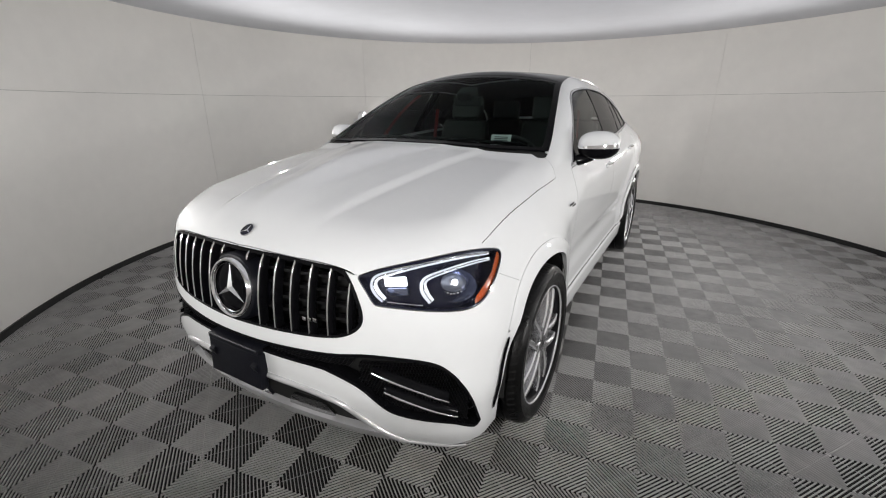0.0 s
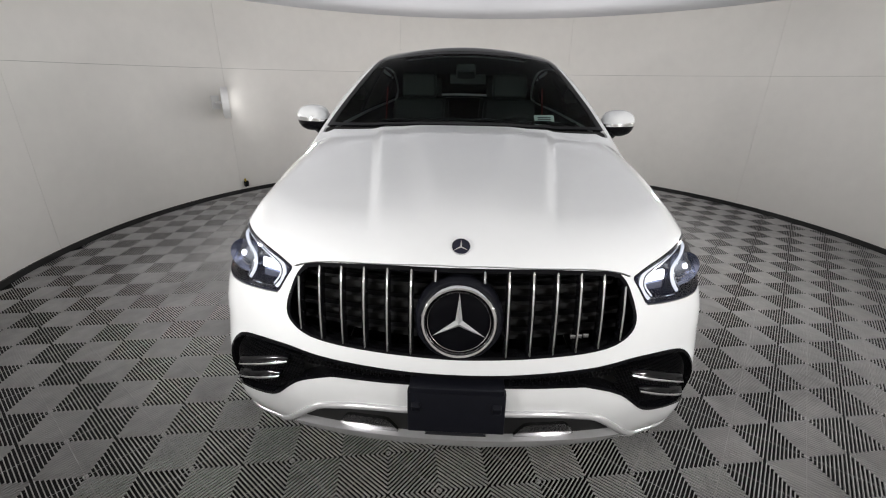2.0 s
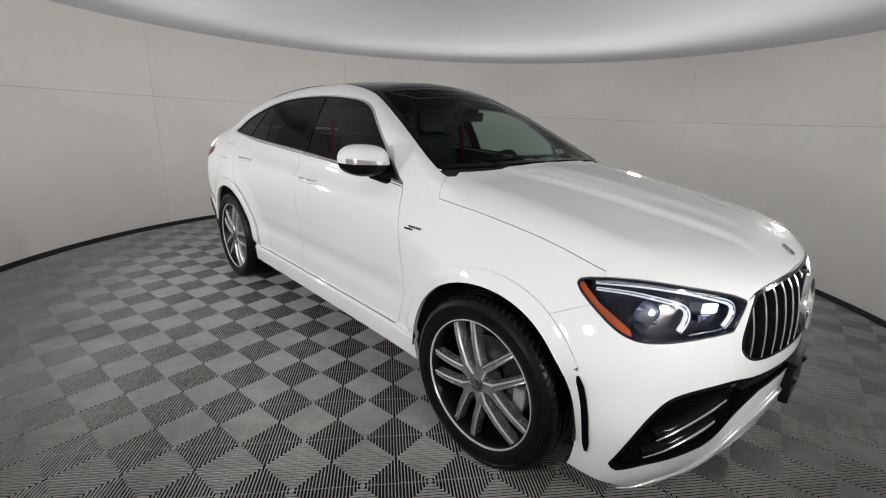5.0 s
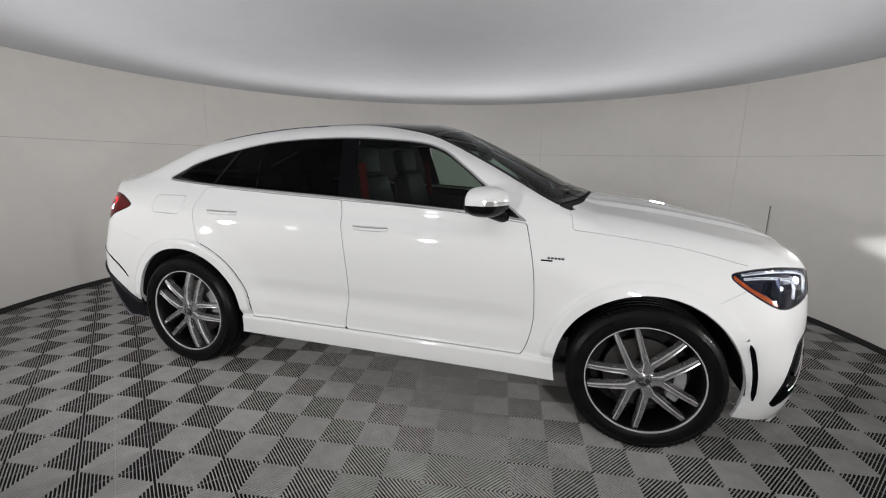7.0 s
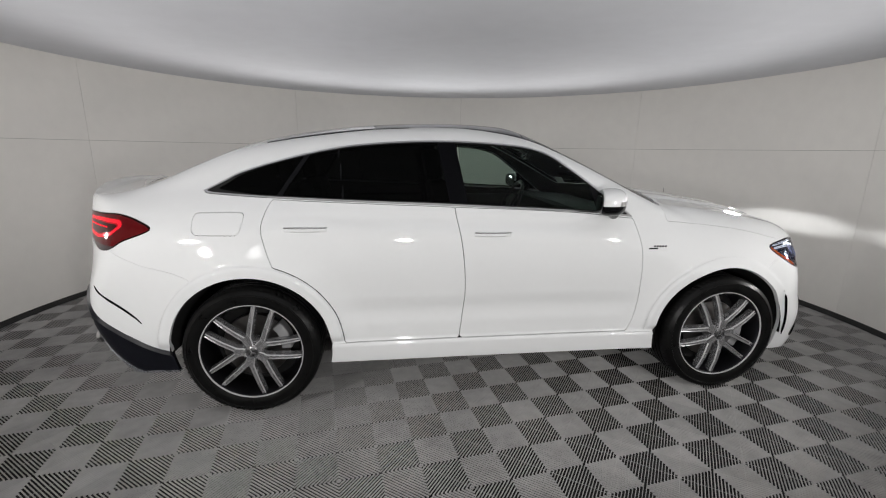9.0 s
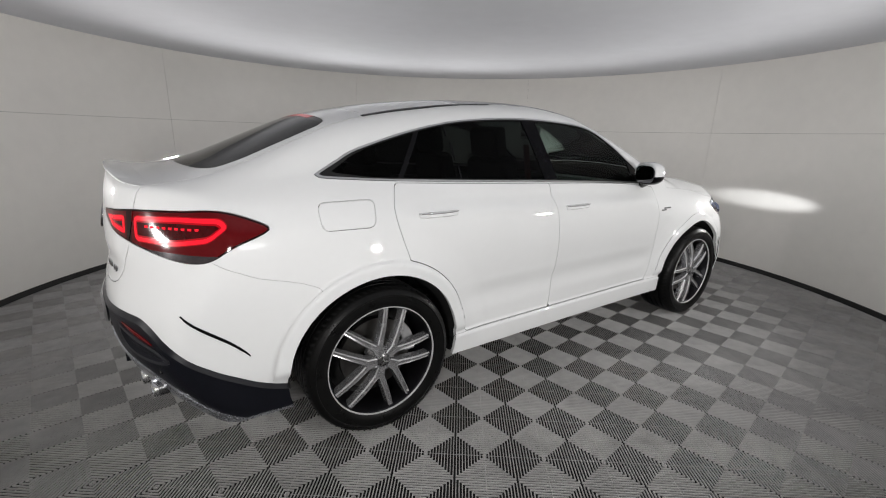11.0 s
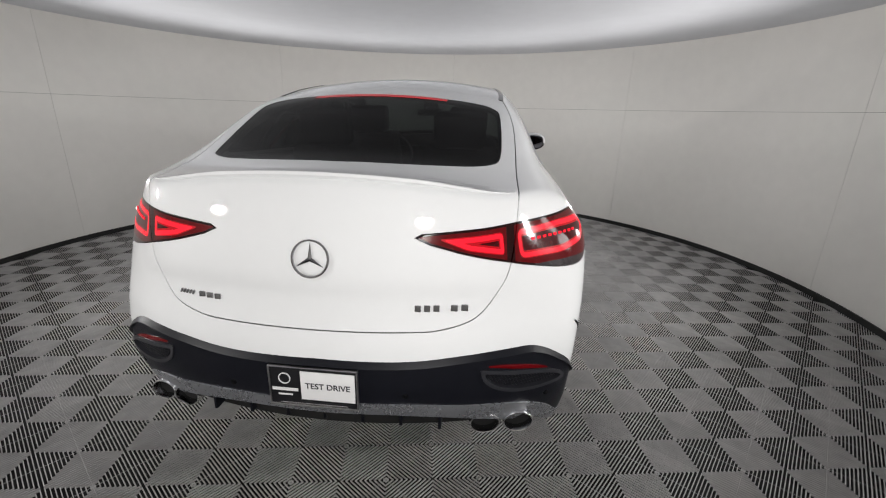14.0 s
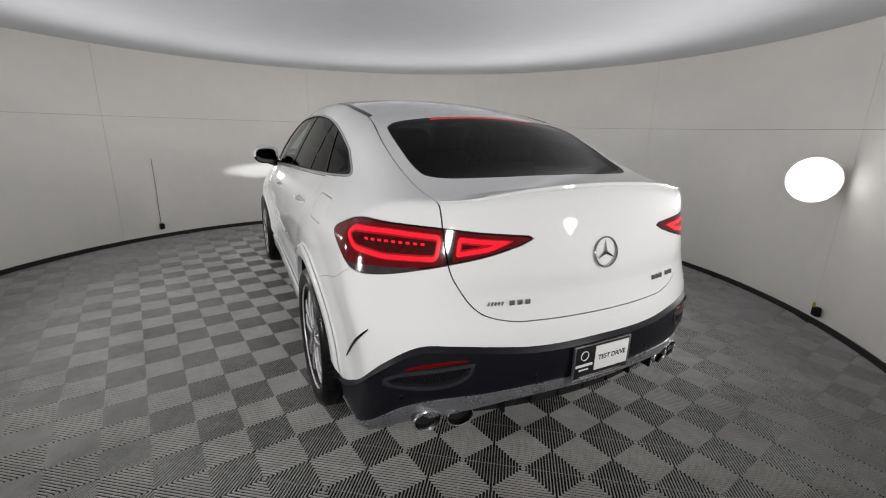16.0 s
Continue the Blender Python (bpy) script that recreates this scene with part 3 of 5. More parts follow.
GATE = [(-.3, .812)] + chain([(.0, .812), (.30, .813), (.42, .82), (.53, .857), (.60, .945), (.636, 1.04), (.648, 1.25), (.646, 1.45), (.585, 1.60)], 5) + [(.58, 1.75), (-.3, 1.75)]
REAR_GLASS = [(-1.555, -.3)] + chain([(-1.555, 0), (-1.557, .27), (-1.563, .49), (-1.60, .562), (-1.66, .585), (-1.877, .594), (-2.03, .588), (-2.095, .562), (-2.155, .46), (-2.205, .25), (-2.225, 0)], 5) + [(-2.225, -.3)]
HOOD_SIDE = chain([(.80, .95), (1.36, .95), (1.70, .93), (1.90, .870), (2.0, .810), (2.10, .735), (2.19, .645), (2.252, .555)], 6)
HOOD = [(.80, -.3)] + HOOD_SIDE + chain([(2.262, .486), (2.30, .237), (2.312, 0)], 4) + [(2.312, -.3)]
VENT = chain([(.595, .676), (.62, .620), (.72, .576), (.88, .560), (1.06, .572), (1.04, .605), (.96, .628), (.86, .642), (.75, .655), (.65, .668)], 4)
door_front = curve((.38, .82), (.40, .834), (.543, .885), (.766, .892), (.976, .868), (1.127, .829), (1.2, .81))
door_mid = curve((.38, -.256), (.414, -.254), (.694, -.227), (.941, -.244), (1.211, -.292), (1.6, -.36))
door_rear = curve((.70, -1.27), (.905, -1.325), (1.0, -1.355), (1.115, -1.375), (1.20, -1.352), (1.27, -1.318))
belt_z = curve((-1.6, 1.262), (-1.323, 1.247), (-.79, 1.226), (-.295, 1.208), (.538, 1.168), (.85, 1.135))
roof_edge = curve((-.80, .535), (-.3, .562), (0, .590), (.2, .615), (.579, .700), (.93, .778), (1.1, .80))
dark_z = curve((-.1, .717), (.36, .717), (.54, .731), (.72, .739), (.873, .733), (1.058, .660), (1.317, .487), (1.63, .368), (2.0, .35))
diff_z = curve((-.1, .548), (.3, .546), (.52, .533), (.75, .515), (.90, .486), (1.0, .450), (1.2, .335), (1.35, .26))
diff_h = curve((-.1, .050), (.3, .052), (.5, .062), (.75, .090), (.93, .105), (1.1, .100), (1.3, .06), (1.45, .02))
hood_line = curve((.70, 1.165), (.80, 1.152), (.88, 1.138), (1.01, 1.122), (1.2, 1.104), (1.4, 1.083), (1.6, 1.054), (1.734, 1.026), (1.8, 1.010), (1.925, .981))
skid_z = curve((-.1, .490), (.16, .487), (.40, .460), (.48, .435), (.58, .345), (.66, .262), (.75, .20))


def hood_rear(a):
    """The bonnet's rear edge, with the black cowl behind it."""
    return 1.146 - .27 * a * a + .85 * np.maximum(a - .72, 0) + (.022 + .024 * step(.3, .65, a)) * step(.80, .75, a)


def q_front(x, a):
    return a + (2.35 - x)


def q_rear(x, a):
    return a + (x + 2.55)


def frame_f(mesh, kind, grow=0.0):
    x, a, z = coords(mesh)
    far = -1.0
    if kind == "arch":
        return np.maximum(ARCH - np.hypot(x - AXLE_F, z - HUB_Z), ARCH - np.hypot(x - AXLE_R, z - HUB_Z)) + grow
    if kind == "dlo":
        return inside(x, z, DLO) + grow
    if kind == "grille":
        return np.where(x > 1.9, inside(a, z, GRILLE), far) + grow
    if kind == "head":
        return np.where(x > 1.5, inside(q_front(x, a), z, HEAD), far) + grow
    if kind == "intake":
        return np.where(x > 1.7, inside(q_front(x, a), z, INTAKE), far) + grow
    if kind == "tail":
        return np.where(x < -1.6, inside(q_rear(x, a), z, TAIL), far) + grow
    if kind == "gate":
        return np.minimum(np.where(x < -1.2, inside(a, z, GATE), far), -1.375 - x) + grow
    if kind == "rear_glass":
        return np.where(z > 1.2, inside(x, a, REAR_GLASS), far) + grow
    if kind == "hood":
        side = np.where(x < 1.895, z - hood_line(x), np.where(z > .93, inside(x, a, HOOD), far))
        return np.minimum(side, x - hood_rear(a)) + grow
    if kind == "cowl":
        return np.minimum(np.minimum(hood_rear(a) - x, x - (1.146 - .27 * a * a)), np.minimum(z - 1.16, .79 - a)) + grow
    if kind == "dark_top":
        return np.minimum(np.minimum(roof_edge(x) - a, x + .78 - .10 * a * a), (1.146 - .27 * a * a) - x) + grow
    if kind == "front_door":
        return np.minimum(np.minimum(door_front(z) - x, x - door_mid(z)), np.minimum(z - .408, belt_z(x) - z)) + grow
    if kind == "rear_door":
        r = np.hypot(x - AXLE_R, z - HUB_Z)
        return np.minimum(np.minimum(np.minimum(door_mid(z) - x, x - door_rear(z)), r - .522), np.minimum(z - .408, belt_z(x) - z)) + grow
    if kind == "sill":
        return np.minimum(.404 - z, 1.30 - np.abs(x)) + grow
    if kind == "front_bumper":
        seam = .815 + .55 * (x - 1.757)
        return np.minimum(np.minimum(x - 1.48, np.where(x > 1.98, 1.0, seam - z)), 1) + grow
    if kind == "rear_bumper":
        q = q_rear(x, a)
        line = np.where(q < .66, np.where(a < .62, .90, 1.06), np.interp(q, [.66, .868, 1.107, 1.28, 1.5, 1.68, 1.75, 1.84, 3.0], [1.06, 1.04, 1.01, 1.0, .90, .855, .828, .75, .3]))
        return np.minimum(-1.47 - x, line - z) + grow
    if kind == "rear_dark":
        return np.where(x < -1.5, dark_z(q_rear(x, a)) - z, far) + grow
    if kind == "diffuser":
        q = q_rear(x, a)
        return np.where(x < -1.7, np.minimum(diff_z(q) - z, z - diff_z(q) + diff_h(q)), far) + grow
    if kind == "under_diffuser":
        q = q_rear(x, a)
        return np.where(x < -2.0, diff_z(q) - diff_h(q) - .002 - z, far) + grow
    if kind == "skid":
        return np.where(x > 1.9, np.minimum(skid_z(a) - z, 1), far) + grow
    if kind == "vent":
        return np.where(x < -2.1, inside(q_rear(x, a), z, VENT), far) + grow
    if kind == "bottom":
        front = .297 - .125 * a * a
        rear = .385 - .135 * step(.9, 1.3, q_rear(x, a))
        return z - np.where(x > 1.4, front, np.where(x < -1.4, rear, .284)) + grow
    raise ValueError(kind)


def split(mesh, kind, gap=.0018):
    """Cuts a region out: the region and the rest, with a gap between."""
    got = clip(mesh, frame_f(mesh, kind, -gap))[0]
    rest = clip(mesh, -frame_f(mesh, kind, gap))[0]
    return got, rest


def two(name, mesh, mat, label="", depth=.012, sharp=50, lift=0.0, parent=None):
    """Left and right copies of a panel."""
    out = []
    mesh = weld(*mesh, 3e-4)
    for m in (mesh, mirror(mesh)):
        out.append(solid(name, lip(m, depth, lift), mat, parent or car, label, sharp=sharp))
    return out


def one(name, mesh, mat, label="", depth=.012, sharp=50, lift=0.0, parent=None):
    return solid(name, lip(both(weld(*mesh, 3e-4)), depth, lift), mat, parent or car, label, sharp=sharp)


shell = half_shell()
shell = clip(shell, -frame_f(shell, "arch"))[0]
shell = clip(shell, frame_f(shell, "bottom"))[0]

# inner liner: the carcass, black to put shade behind gaps, openings and lamps
liner = shell
for kind, grow in (("dlo", .004), ("dark_top", -.02), ("rear_glass", -.01), ("grille", .0), ("intake", .0), ("head", .0)):
    liner = clip(liner, -frame_f(liner, kind, grow))[0]
lv, lf = pushed(liner, -.022)
lf = [tuple(f) for f in lf]
carcass = one("carcass", (np.where(np.abs(lv[:, 1:2]) < .002, lv * np.array([1, 0, 1]), lv), lf), UNDER_BLACK, "inner body, black for the shade in gaps and openings", depth=.0)

# glass and roof
dark_top, shell = split(shell, "dark_top", .001)
x, a, z = coords(dark_top)
top_line = .235 - .16 * a * a
roof_pane = clip(dark_top, (top_line - .003) - x)[0]
screen = clip(dark_top, x - (top_line + .003))[0]
x, a, z = coords(screen)
band = np.minimum(np.minimum(roof_edge(x) - a - .038, (1.146 - .27 * a * a) - x - .030), x - (.235 - .16 * a * a) - .045)
clear, frit = clip(screen, band)
windscreen = one("windscreen", clear, SCREEN_GLASS, "tinted windscreen glass", depth=.0, lift=-.001)
one("windscreen_border", frit, ROOF_GLASS, "black windscreen border", depth=.006, parent=windscreen)
one("roof_glass", roof_pane, ROOF_GLASS, "black panoramic roof glass", depth=.008)

dlo, shell = split(shell, "dlo", .001)
x, a, z = coords(dlo)
trim_f = inside(x, z, DLO) - (.0145 + .012 * step(-1.40, -1.66, x))
pane, trim = clip(dlo, trim_f)
x, a, z = coords(trim)
seal, trim = clip(trim, inside(x, z, DLO) - .0085)
two("window_seal", seal, UNDER_BLACK, "black rubber window seal", depth=.010, lift=.001)
two("window_trim", trim, SATIN_TRIM, "satin aluminium window frame trim", depth=.010, lift=.003)
x, a, z = coords(pane)
b_line = np.minimum(x - (door_mid(z) - .022), (door_mid(z) + .085) - x)
b_pillar, pane = clip(pane, b_line)
two("b_pillar", b_pillar, ROOF_GLASS, "gloss black centre pillar", depth=.010)
x, a, z = coords(pane)
c_x = -1.297 + (z - 1.26) * .66
front_pane = clip(pane, x - (-.25 + 0 * z))[0]
rear_pane = clip(pane, -.26 - x)[0]
x, a, z = coords(rear_pane)
c_x = -1.297 + (z - 1.26) * .66
c_strip, rest = clip(rear_pane, .014 - np.abs(x - c_x))
two("window_divider", c_strip, GLOSS_BLACK, "black divider between the side windows", depth=.008, lift=.001)
x, a, z = coords(rest)
c_x = -1.297 + (z - 1.26) * .66
quarter_pane, door_pane = clip(rest, c_x - x)
x, a, z = coords(door_pane)
d_x = -.930 - (z - 1.227) * .117
d_strip, door_pane = clip(door_pane, .006 - np.abs(x - d_x))
two("window_divider", d_strip, GLOSS_BLACK, "black divider in the rear door window", depth=.008)
two("rear_side_window", door_pane, PRIVACY_GLASS, "dark privacy glass of the rear door", depth=.0, lift=-.003)
two("quarter_window", quarter_pane, PRIVACY_GLASS, "dark privacy quarter glass", depth=.0, lift=-.003)
x, a, z = coords(front_pane)
sail, front_pane = clip(front_pane, x - (.590 + (z - 1.2) * -.25))
two("mirror_sail", sail, GLOSS_BLACK, "black mirror base panel", depth=.008)
two("front_side_window", front_pane, FRONT_GLASS, "lightly tinted front side window", depth=.0, lift=-.003)

# black roof moulding strips
x, a, z = coords(shell)
strip_line = chain([(-1.385, .592), (-1.1, .592), (-.80, .572), (-.55, .560)])
strip, shell = clip(shell, np.where(z > 1.45, .012 - away(x, a, strip_line), -1))
two("roof_moulding", strip, GLOSS_BLACK, "black roof moulding", depth=.010, lift=.003)

# wheel arch lips
for ax in (AXLE_F, AXLE_R):
    def lip_f(m):
        x, a, z = coords(m)
        f = np.minimum(.515 - np.hypot(x - ax, z - HUB_Z), z - .415)
        return np.where(a > .70, np.minimum(f, np.where(x > 1.76, z - .655, 1)), -1)
    arch_lip = clip(shell, lip_f(shell) - .0007)[0]
    shell = clip(shell, -(lip_f(shell) + .0007))[0]
    two("wheel_arch_lip", arch_lip, PAINT, "white wheel arch lip", depth=.02, lift=.002)

# front end
cowl, shell = split(shell, "cowl", .0)
one("cowl", pushed(cowl, -.010), UNDER_BLACK, "black cowl panel below the windscreen", depth=.01)
head, shell = split(shell, "head", .0022)
hood, shell = split(shell, "hood", .0013)
one("hood", hood, PAINT, "long white bonnet with raised creases", depth=.015)
grille_hole, shell = split(shell, "grille", .0)
intake, shell = split(shell, "intake", .0)
skid, shell = split(shell, "skid", .0)
bumper, shell = split(shell, "front_bumper", .0007)
x, a, z = coords(bumper)
chin, bumper = clip(bumper, .016 - (z - (.297 - .125 * a * a)))
front_bumper = one("front_bumper", bumper, PAINT, "white front bumper", depth=.022)
two("chin_edge", chin, BRIGHT_SILVER, "silver lower bumper edge", depth=.02, lift=.003, parent=front_bumper)
# rear end
gate, shell = split(shell, "gate", .0022)
rear_glass, gate = split(gate, "rear_glass", .0012)
tail_gate, gate = split(gate, "tail", .0016)
tail_body, shell = split(shell, "tail", .0016)
dark, shell = split(shell, "rear_dark", .0)
tailgate = one("tailgate", gate, PAINT, "white tailgate with a lip spoiler", depth=.014)
x, a, z = coords(rear_glass)
stop, rear_glass = clip(rear_glass, np.minimum(x + 1.592, .33 - a))
one("rear_window", rear_glass, PRIVACY_GLASS, "dark tinted rear window", depth=.0, lift=-.001, parent=tailgate)
one("stop_lamp", stop, RED_HALO, "red high stop lamp", depth=.006, parent=tailgate)
bumper, shell = split(shell, "rear_bumper", .0008)
rear_bumper = one("rear_bumper", bumper, PAINT, "white rear bumper", depth=.022)
diffuser, dark = split(dark, "diffuser", .0)
under, dark = split(dark, "under_diffuser", .0)
vent, dark = split(dark, "vent", .0)
x, a, z = coords(dark)
ledge, dark = clip(dark, z - dark_z(q_rear(x, a)) + .022)
lower = one("rear_apron", dark, GRAIN_BLACK, "black plastic rear apron", depth=.02)
one("diffuser_strip", diffuser, SILVER, "satin silver diffuser strip", depth=.02, lift=.006)
v_in, v_ring = clip(vent, inside(q_rear(*coords(vent)[:2]), coords(vent)[2], VENT) - .014)
x, a, z = coords(ledge)
rise = np.clip((dark_z(q_rear(x, a)) - z) / .022, 0, 1) * .012
one("apron_ledge", (ledge[0] + field_normals(ledge[0]) * rise[:, None], ledge[1]), GRAIN_BLACK, "black ledge along the apron's top edge", depth=.02, parent=lower)
two("vent_frame", v_ring, VENT_GREY, "dark grey vent frame", depth=.02, lift=.006, parent=lower)
two("vent_backing", pushed(v_in, -.022), UNDER_BLACK, "black mesh in the rear vent", depth=.0, parent=lower)

# lip spoiler along the rear edge of the tailgate
rows = np.linspace(0, .635, 25)
edge_x = -2.497 + .25 * rows ** 2 + 2.0 * np.maximum(rows - .5, 0) ** 2
v, f = [], []
for xe, aa in zip(edge_x, rows):
    k = step(.64, .30, aa)
    for dx, dz in ((.15, -.004), (.10, .001 * k - .001), (.045, .006 * k - .001), (-.002, .018 * k - .002), (-.009 * k, .017 * k - .003), (-.009 * k, .008 * k - .004), (.012, -.012), (.03, -.03)):
        base = np.array([[max(xe + dx, xe + .030), aa, 1.0]])
        top = cast(base, np.array([[0, 0, 1.0]]), 1.0, 60)[0, 2]
        v.append((xe + dx, aa, top + dz))
for i in range(len(rows) - 1):
    for j in range(7):
        p = i * 8 + j
        f.append((p, p + 1, p + 9, p + 8))
solid("lip_spoiler", both((np.array(v), f)), PAINT, tailgate, "white lip spoiler", sharp=40)

# sides
front_door, shell = split(shell, "front_door", .0020)
rear_door, shell = split(shell, "rear_door", .0020)
sill, shell = split(shell, "sill", .0008)
front_doors = two("front_door", front_door, PAINT, "white front door", depth=.015)
rear_doors = two("rear_door", rear_door, PAINT, "white rear door", depth=.015)
two("side_sill", sill, PAINT, "white side sill", depth=.02)
x, a, z = coords(shell)
CAP = rounded([(-1.735, 1.182), (-1.465, 1.184), (-1.488, 1.062), (-1.735, 1.066)], .035, 5)
cap_f = np.where((x < -1.3) & (z > 1.0), inside(x, z, CAP), -1)
cap, shell = clip(shell, cap_f - .0012)[0], clip(shell, -(cap_f + .0012))[0]
solid("filler_flap", lip(mirror(cap), .01), PAINT, car, "white fuel filler flap")
solid("filler_flap", lip(cap, .01), PAINT, car, "white flap")
x, a, z = coords(shell)
fender, rest = clip(shell, np.minimum(x - .60, 1.14 - z))
two("front_fender", fender, PAINT, "white front fender with a wheel arch lip", depth=.02)
x, a, z = coords(rest)
roof, rest = clip(rest, np.minimum(.585 - a, z - 1.40))
one("roof_panel", roof, PAINT, "white rear roof panel", depth=.012)
two("side_panel", rest, PAINT, "white side frame with roof rail and rear quarter", depth=.02)


# ---------------------------------------------------------------- front details
def surface_x(a, z, front=True):
    """Points of the nose or tail face at given a (either sign) and z."""
    a = np.asarray(a, float)
    z = np.asarray(z, float) + 0 * a
    s = 1 if front else -1
    o = np.stack([np.full(a.shape, 1.2 * s), np.abs(a), z], 1)
    p = cast(o, np.tile((s, 0, 0), (len(a), 1)).astype(float), 2.0, 60)
    return p[:, 0]


def surface_y(x, z):
    x = np.asarray(x, float)
    z = np.asarray(z, float) + 0 * x
    o = np.stack([x, np.full(x.shape, .3), z], 1)
    return cast(o, np.tile((0, 1, 0), (len(x), 1)).astype(float), 1.2, 60)[:, 1]


# curved black strips on the bumper by the front wheels, for the slots' shade
line = np.array(chain([(1.905, .640), (1.925, .585), (1.944, .51), (1.955, .43), (1.962, .345)], 6))
wide = .0125 * np.clip(np.sin(np.linspace(.16, math.pi - .16, len(line))) * 2.2, 0, 1)
rows = []
for k, depth in ((-1.3, .0040), (-1.0, .0060), (-.8, .0030), (.8, .0030), (1.0, .0045)):
    x = line[:, 0] + wide * k
    rows.append(np.stack([x, surface_y(x, line[:, 1]) + depth, line[:, 1]], 1))
n = len(line)


def strip_of(picks):
    return np.vstack([rows[p] for p in picks]), [(b * n + i, b * n + i + 1, (b + 1) * n + i + 1, (b + 1) * n + i) for b in range(len(picks) - 1) for i in range(n - 1)]


for turn in ((lambda m: m), mirror):
    slot = solid("bumper_slot", turn(strip_of((1, 2, 3, 4))), ROOF_GLASS, front_bumper, "black strip for the shaded air slot beside the wheel", sharp=50)
    solid("slot_rim", turn(strip_of((0, 1))), PAINT, slot, "white rim of the slot", sharp=50)

grille = new("grille")
grille.parent = car
tagged(grille, "black grille with vertical chrome bars")
one("grille_back", pushed(grille_hole, -.13), UNDER_BLACK, depth=.0, parent=grille)
x, a, z = coords(grille_hole)
g_in, g_ring = clip(grille_hole, inside(a, z, GRILLE) - .011)
one("grille_frame", g_ring, GLOSS_BLACK, "black grille surround", depth=.05, lift=.001, parent=grille)


def grille_span(y):
    zz = np.linspace(.68, .975, 400)
    ok = inside(np.full(400, abs(y)), zz, GRILLE) > .008
    return (zz[ok].min(), zz[ok].max()) if ok.any() else None


EMBLEM_Z, EMBLEM_R = .815, .117


def grille_bar(y, z0, z1):
    """A rounded black bar with a thin chrome edge."""
    n = 12
    zz = np.linspace(z0, z1, n)
    xx = surface_x(np.full(n, y), zz) - .003 + .004 * np.sin(np.linspace(0, math.pi, n))
    v, f = [], []
    for k in range(n):
        for dy, dx in ((-.0070, -.034), (-.0085, -.008), (-.0055, -.001), (.0055, -.001), (.0085, -.008), (.0070, -.034)):
            v.append((xx[k] + dx, y + dy, zz[k]))
    for k in range(n - 1):
        for j in range(5):
            p = k * 6 + j
            f.append((p, p + 1, p + 7, p + 6))
    f += [tuple(range(6))[::-1], tuple((n - 1) * 6 + j for j in range(6))]
    bar = solid("grille_bar", (np.array(v), f), GLOSS_BLACK, grille, "black grille bar with a chrome edge", sharp=40)
    solid("chrome_edge", tube([(xx[k] + .0005, y, zz[k]) for k in range(n)], .0040), CHROME, bar, "thin chrome edge", sharp=60)


for i in range(-7, 8):
    y = i * .0735
    span = grille_span(y)
    if span is None or span[1] - span[0] < .06:
        continue
    if abs(y) < EMBLEM_R + .02:
        h = math.sqrt((EMBLEM_R + .022) ** 2 - y * y)
        for z0, z1 in ((span[0], EMBLEM_Z - h), (EMBLEM_Z + h, span[1])):
            if z1 - z0 > .008:
                grille_bar(y, z0, z1)
    else:
        grille_bar(y, *span)
for zr in (.745, .795, .845, .895, .935):
    ys = np.linspace(-.53, .53, 30)
    ys = ys[np.array([inside(np.array([abs(y)]), np.array([zr]), GRILLE)[0] > .012 for y in ys])]
    xs = surface_x(ys, zr) - .062
    v, f = [], []
    for y, xq in zip(ys, xs):
        v += [(xq, y, zr - .006), (xq, y, zr + .006), (xq - .03, y, zr + .004), (xq - .03, y, zr - .004)]
    for k in range(len(ys) - 1):
        for j in range(4):
            p = k * 4
            f.append((p + j, p + (j + 1) % 4, p + 4 + (j + 1) % 4, p + 4 + j))
    solid("grille_slat", (np.array(v), f), MESH_BLACK, grille, "black grille cross slat", sharp=30)


def badge(name, radius, at, tilt, mat_ring, mat_disc, parent, star=True, depth=.012, yaw=0):
    """A round emblem: ring, dark disc and a three-armed plain shape; its axis points to +x."""
    e = new(name)
    e.parent = parent
    e.matrix_local = pose(*at, 0, -tilt, yaw)
    tagged(e, "round chrome emblem with a three-armed shape")
    spin = pose(0, 0, 0, 0, 0, -90)
    r = radius
    solid("ring", moved(lathe([(r * .90, 0), (r * .90, depth), (r * .92, depth * 1.35), (r * .97, depth * 1.35), (r, depth), (r, 0)], 56), spin), mat_ring, e, sharp=40)
    if radius > .1:
        solid("inner_ring", moved(lathe([(r * .80, 0), (r * .80, depth * .9), (r * .815, depth * 1.15), (r * .84, depth * 1.15), (r * .855, depth * .8)], 56), spin), mat_ring, e, sharp=40)
    if mat_disc:
        solid("disc", moved(lathe([(0, depth * .55), (r * .6, depth * .52), (r * .91, depth * .4)], 48), spin), mat_disc, e, sharp=60)
    v, f = [(depth * 1.5, 0, 0)], []
    for k in range(6):
        q = radians(90 + 60 * k)
        rr = r * (.80 if radius > .1 else .88) if k % 2 == 0 else r * .12
        v.append((depth * (.65 if k % 2 == 0 else .75), rr * math.cos(q), rr * math.sin(q)))
    for k in range(6):
        f.append((0, 1 + k, 1 + (k + 1) % 6))
    solid("arm_shape", (np.array(v), f), mat_ring, e, smooth=False)
    return e


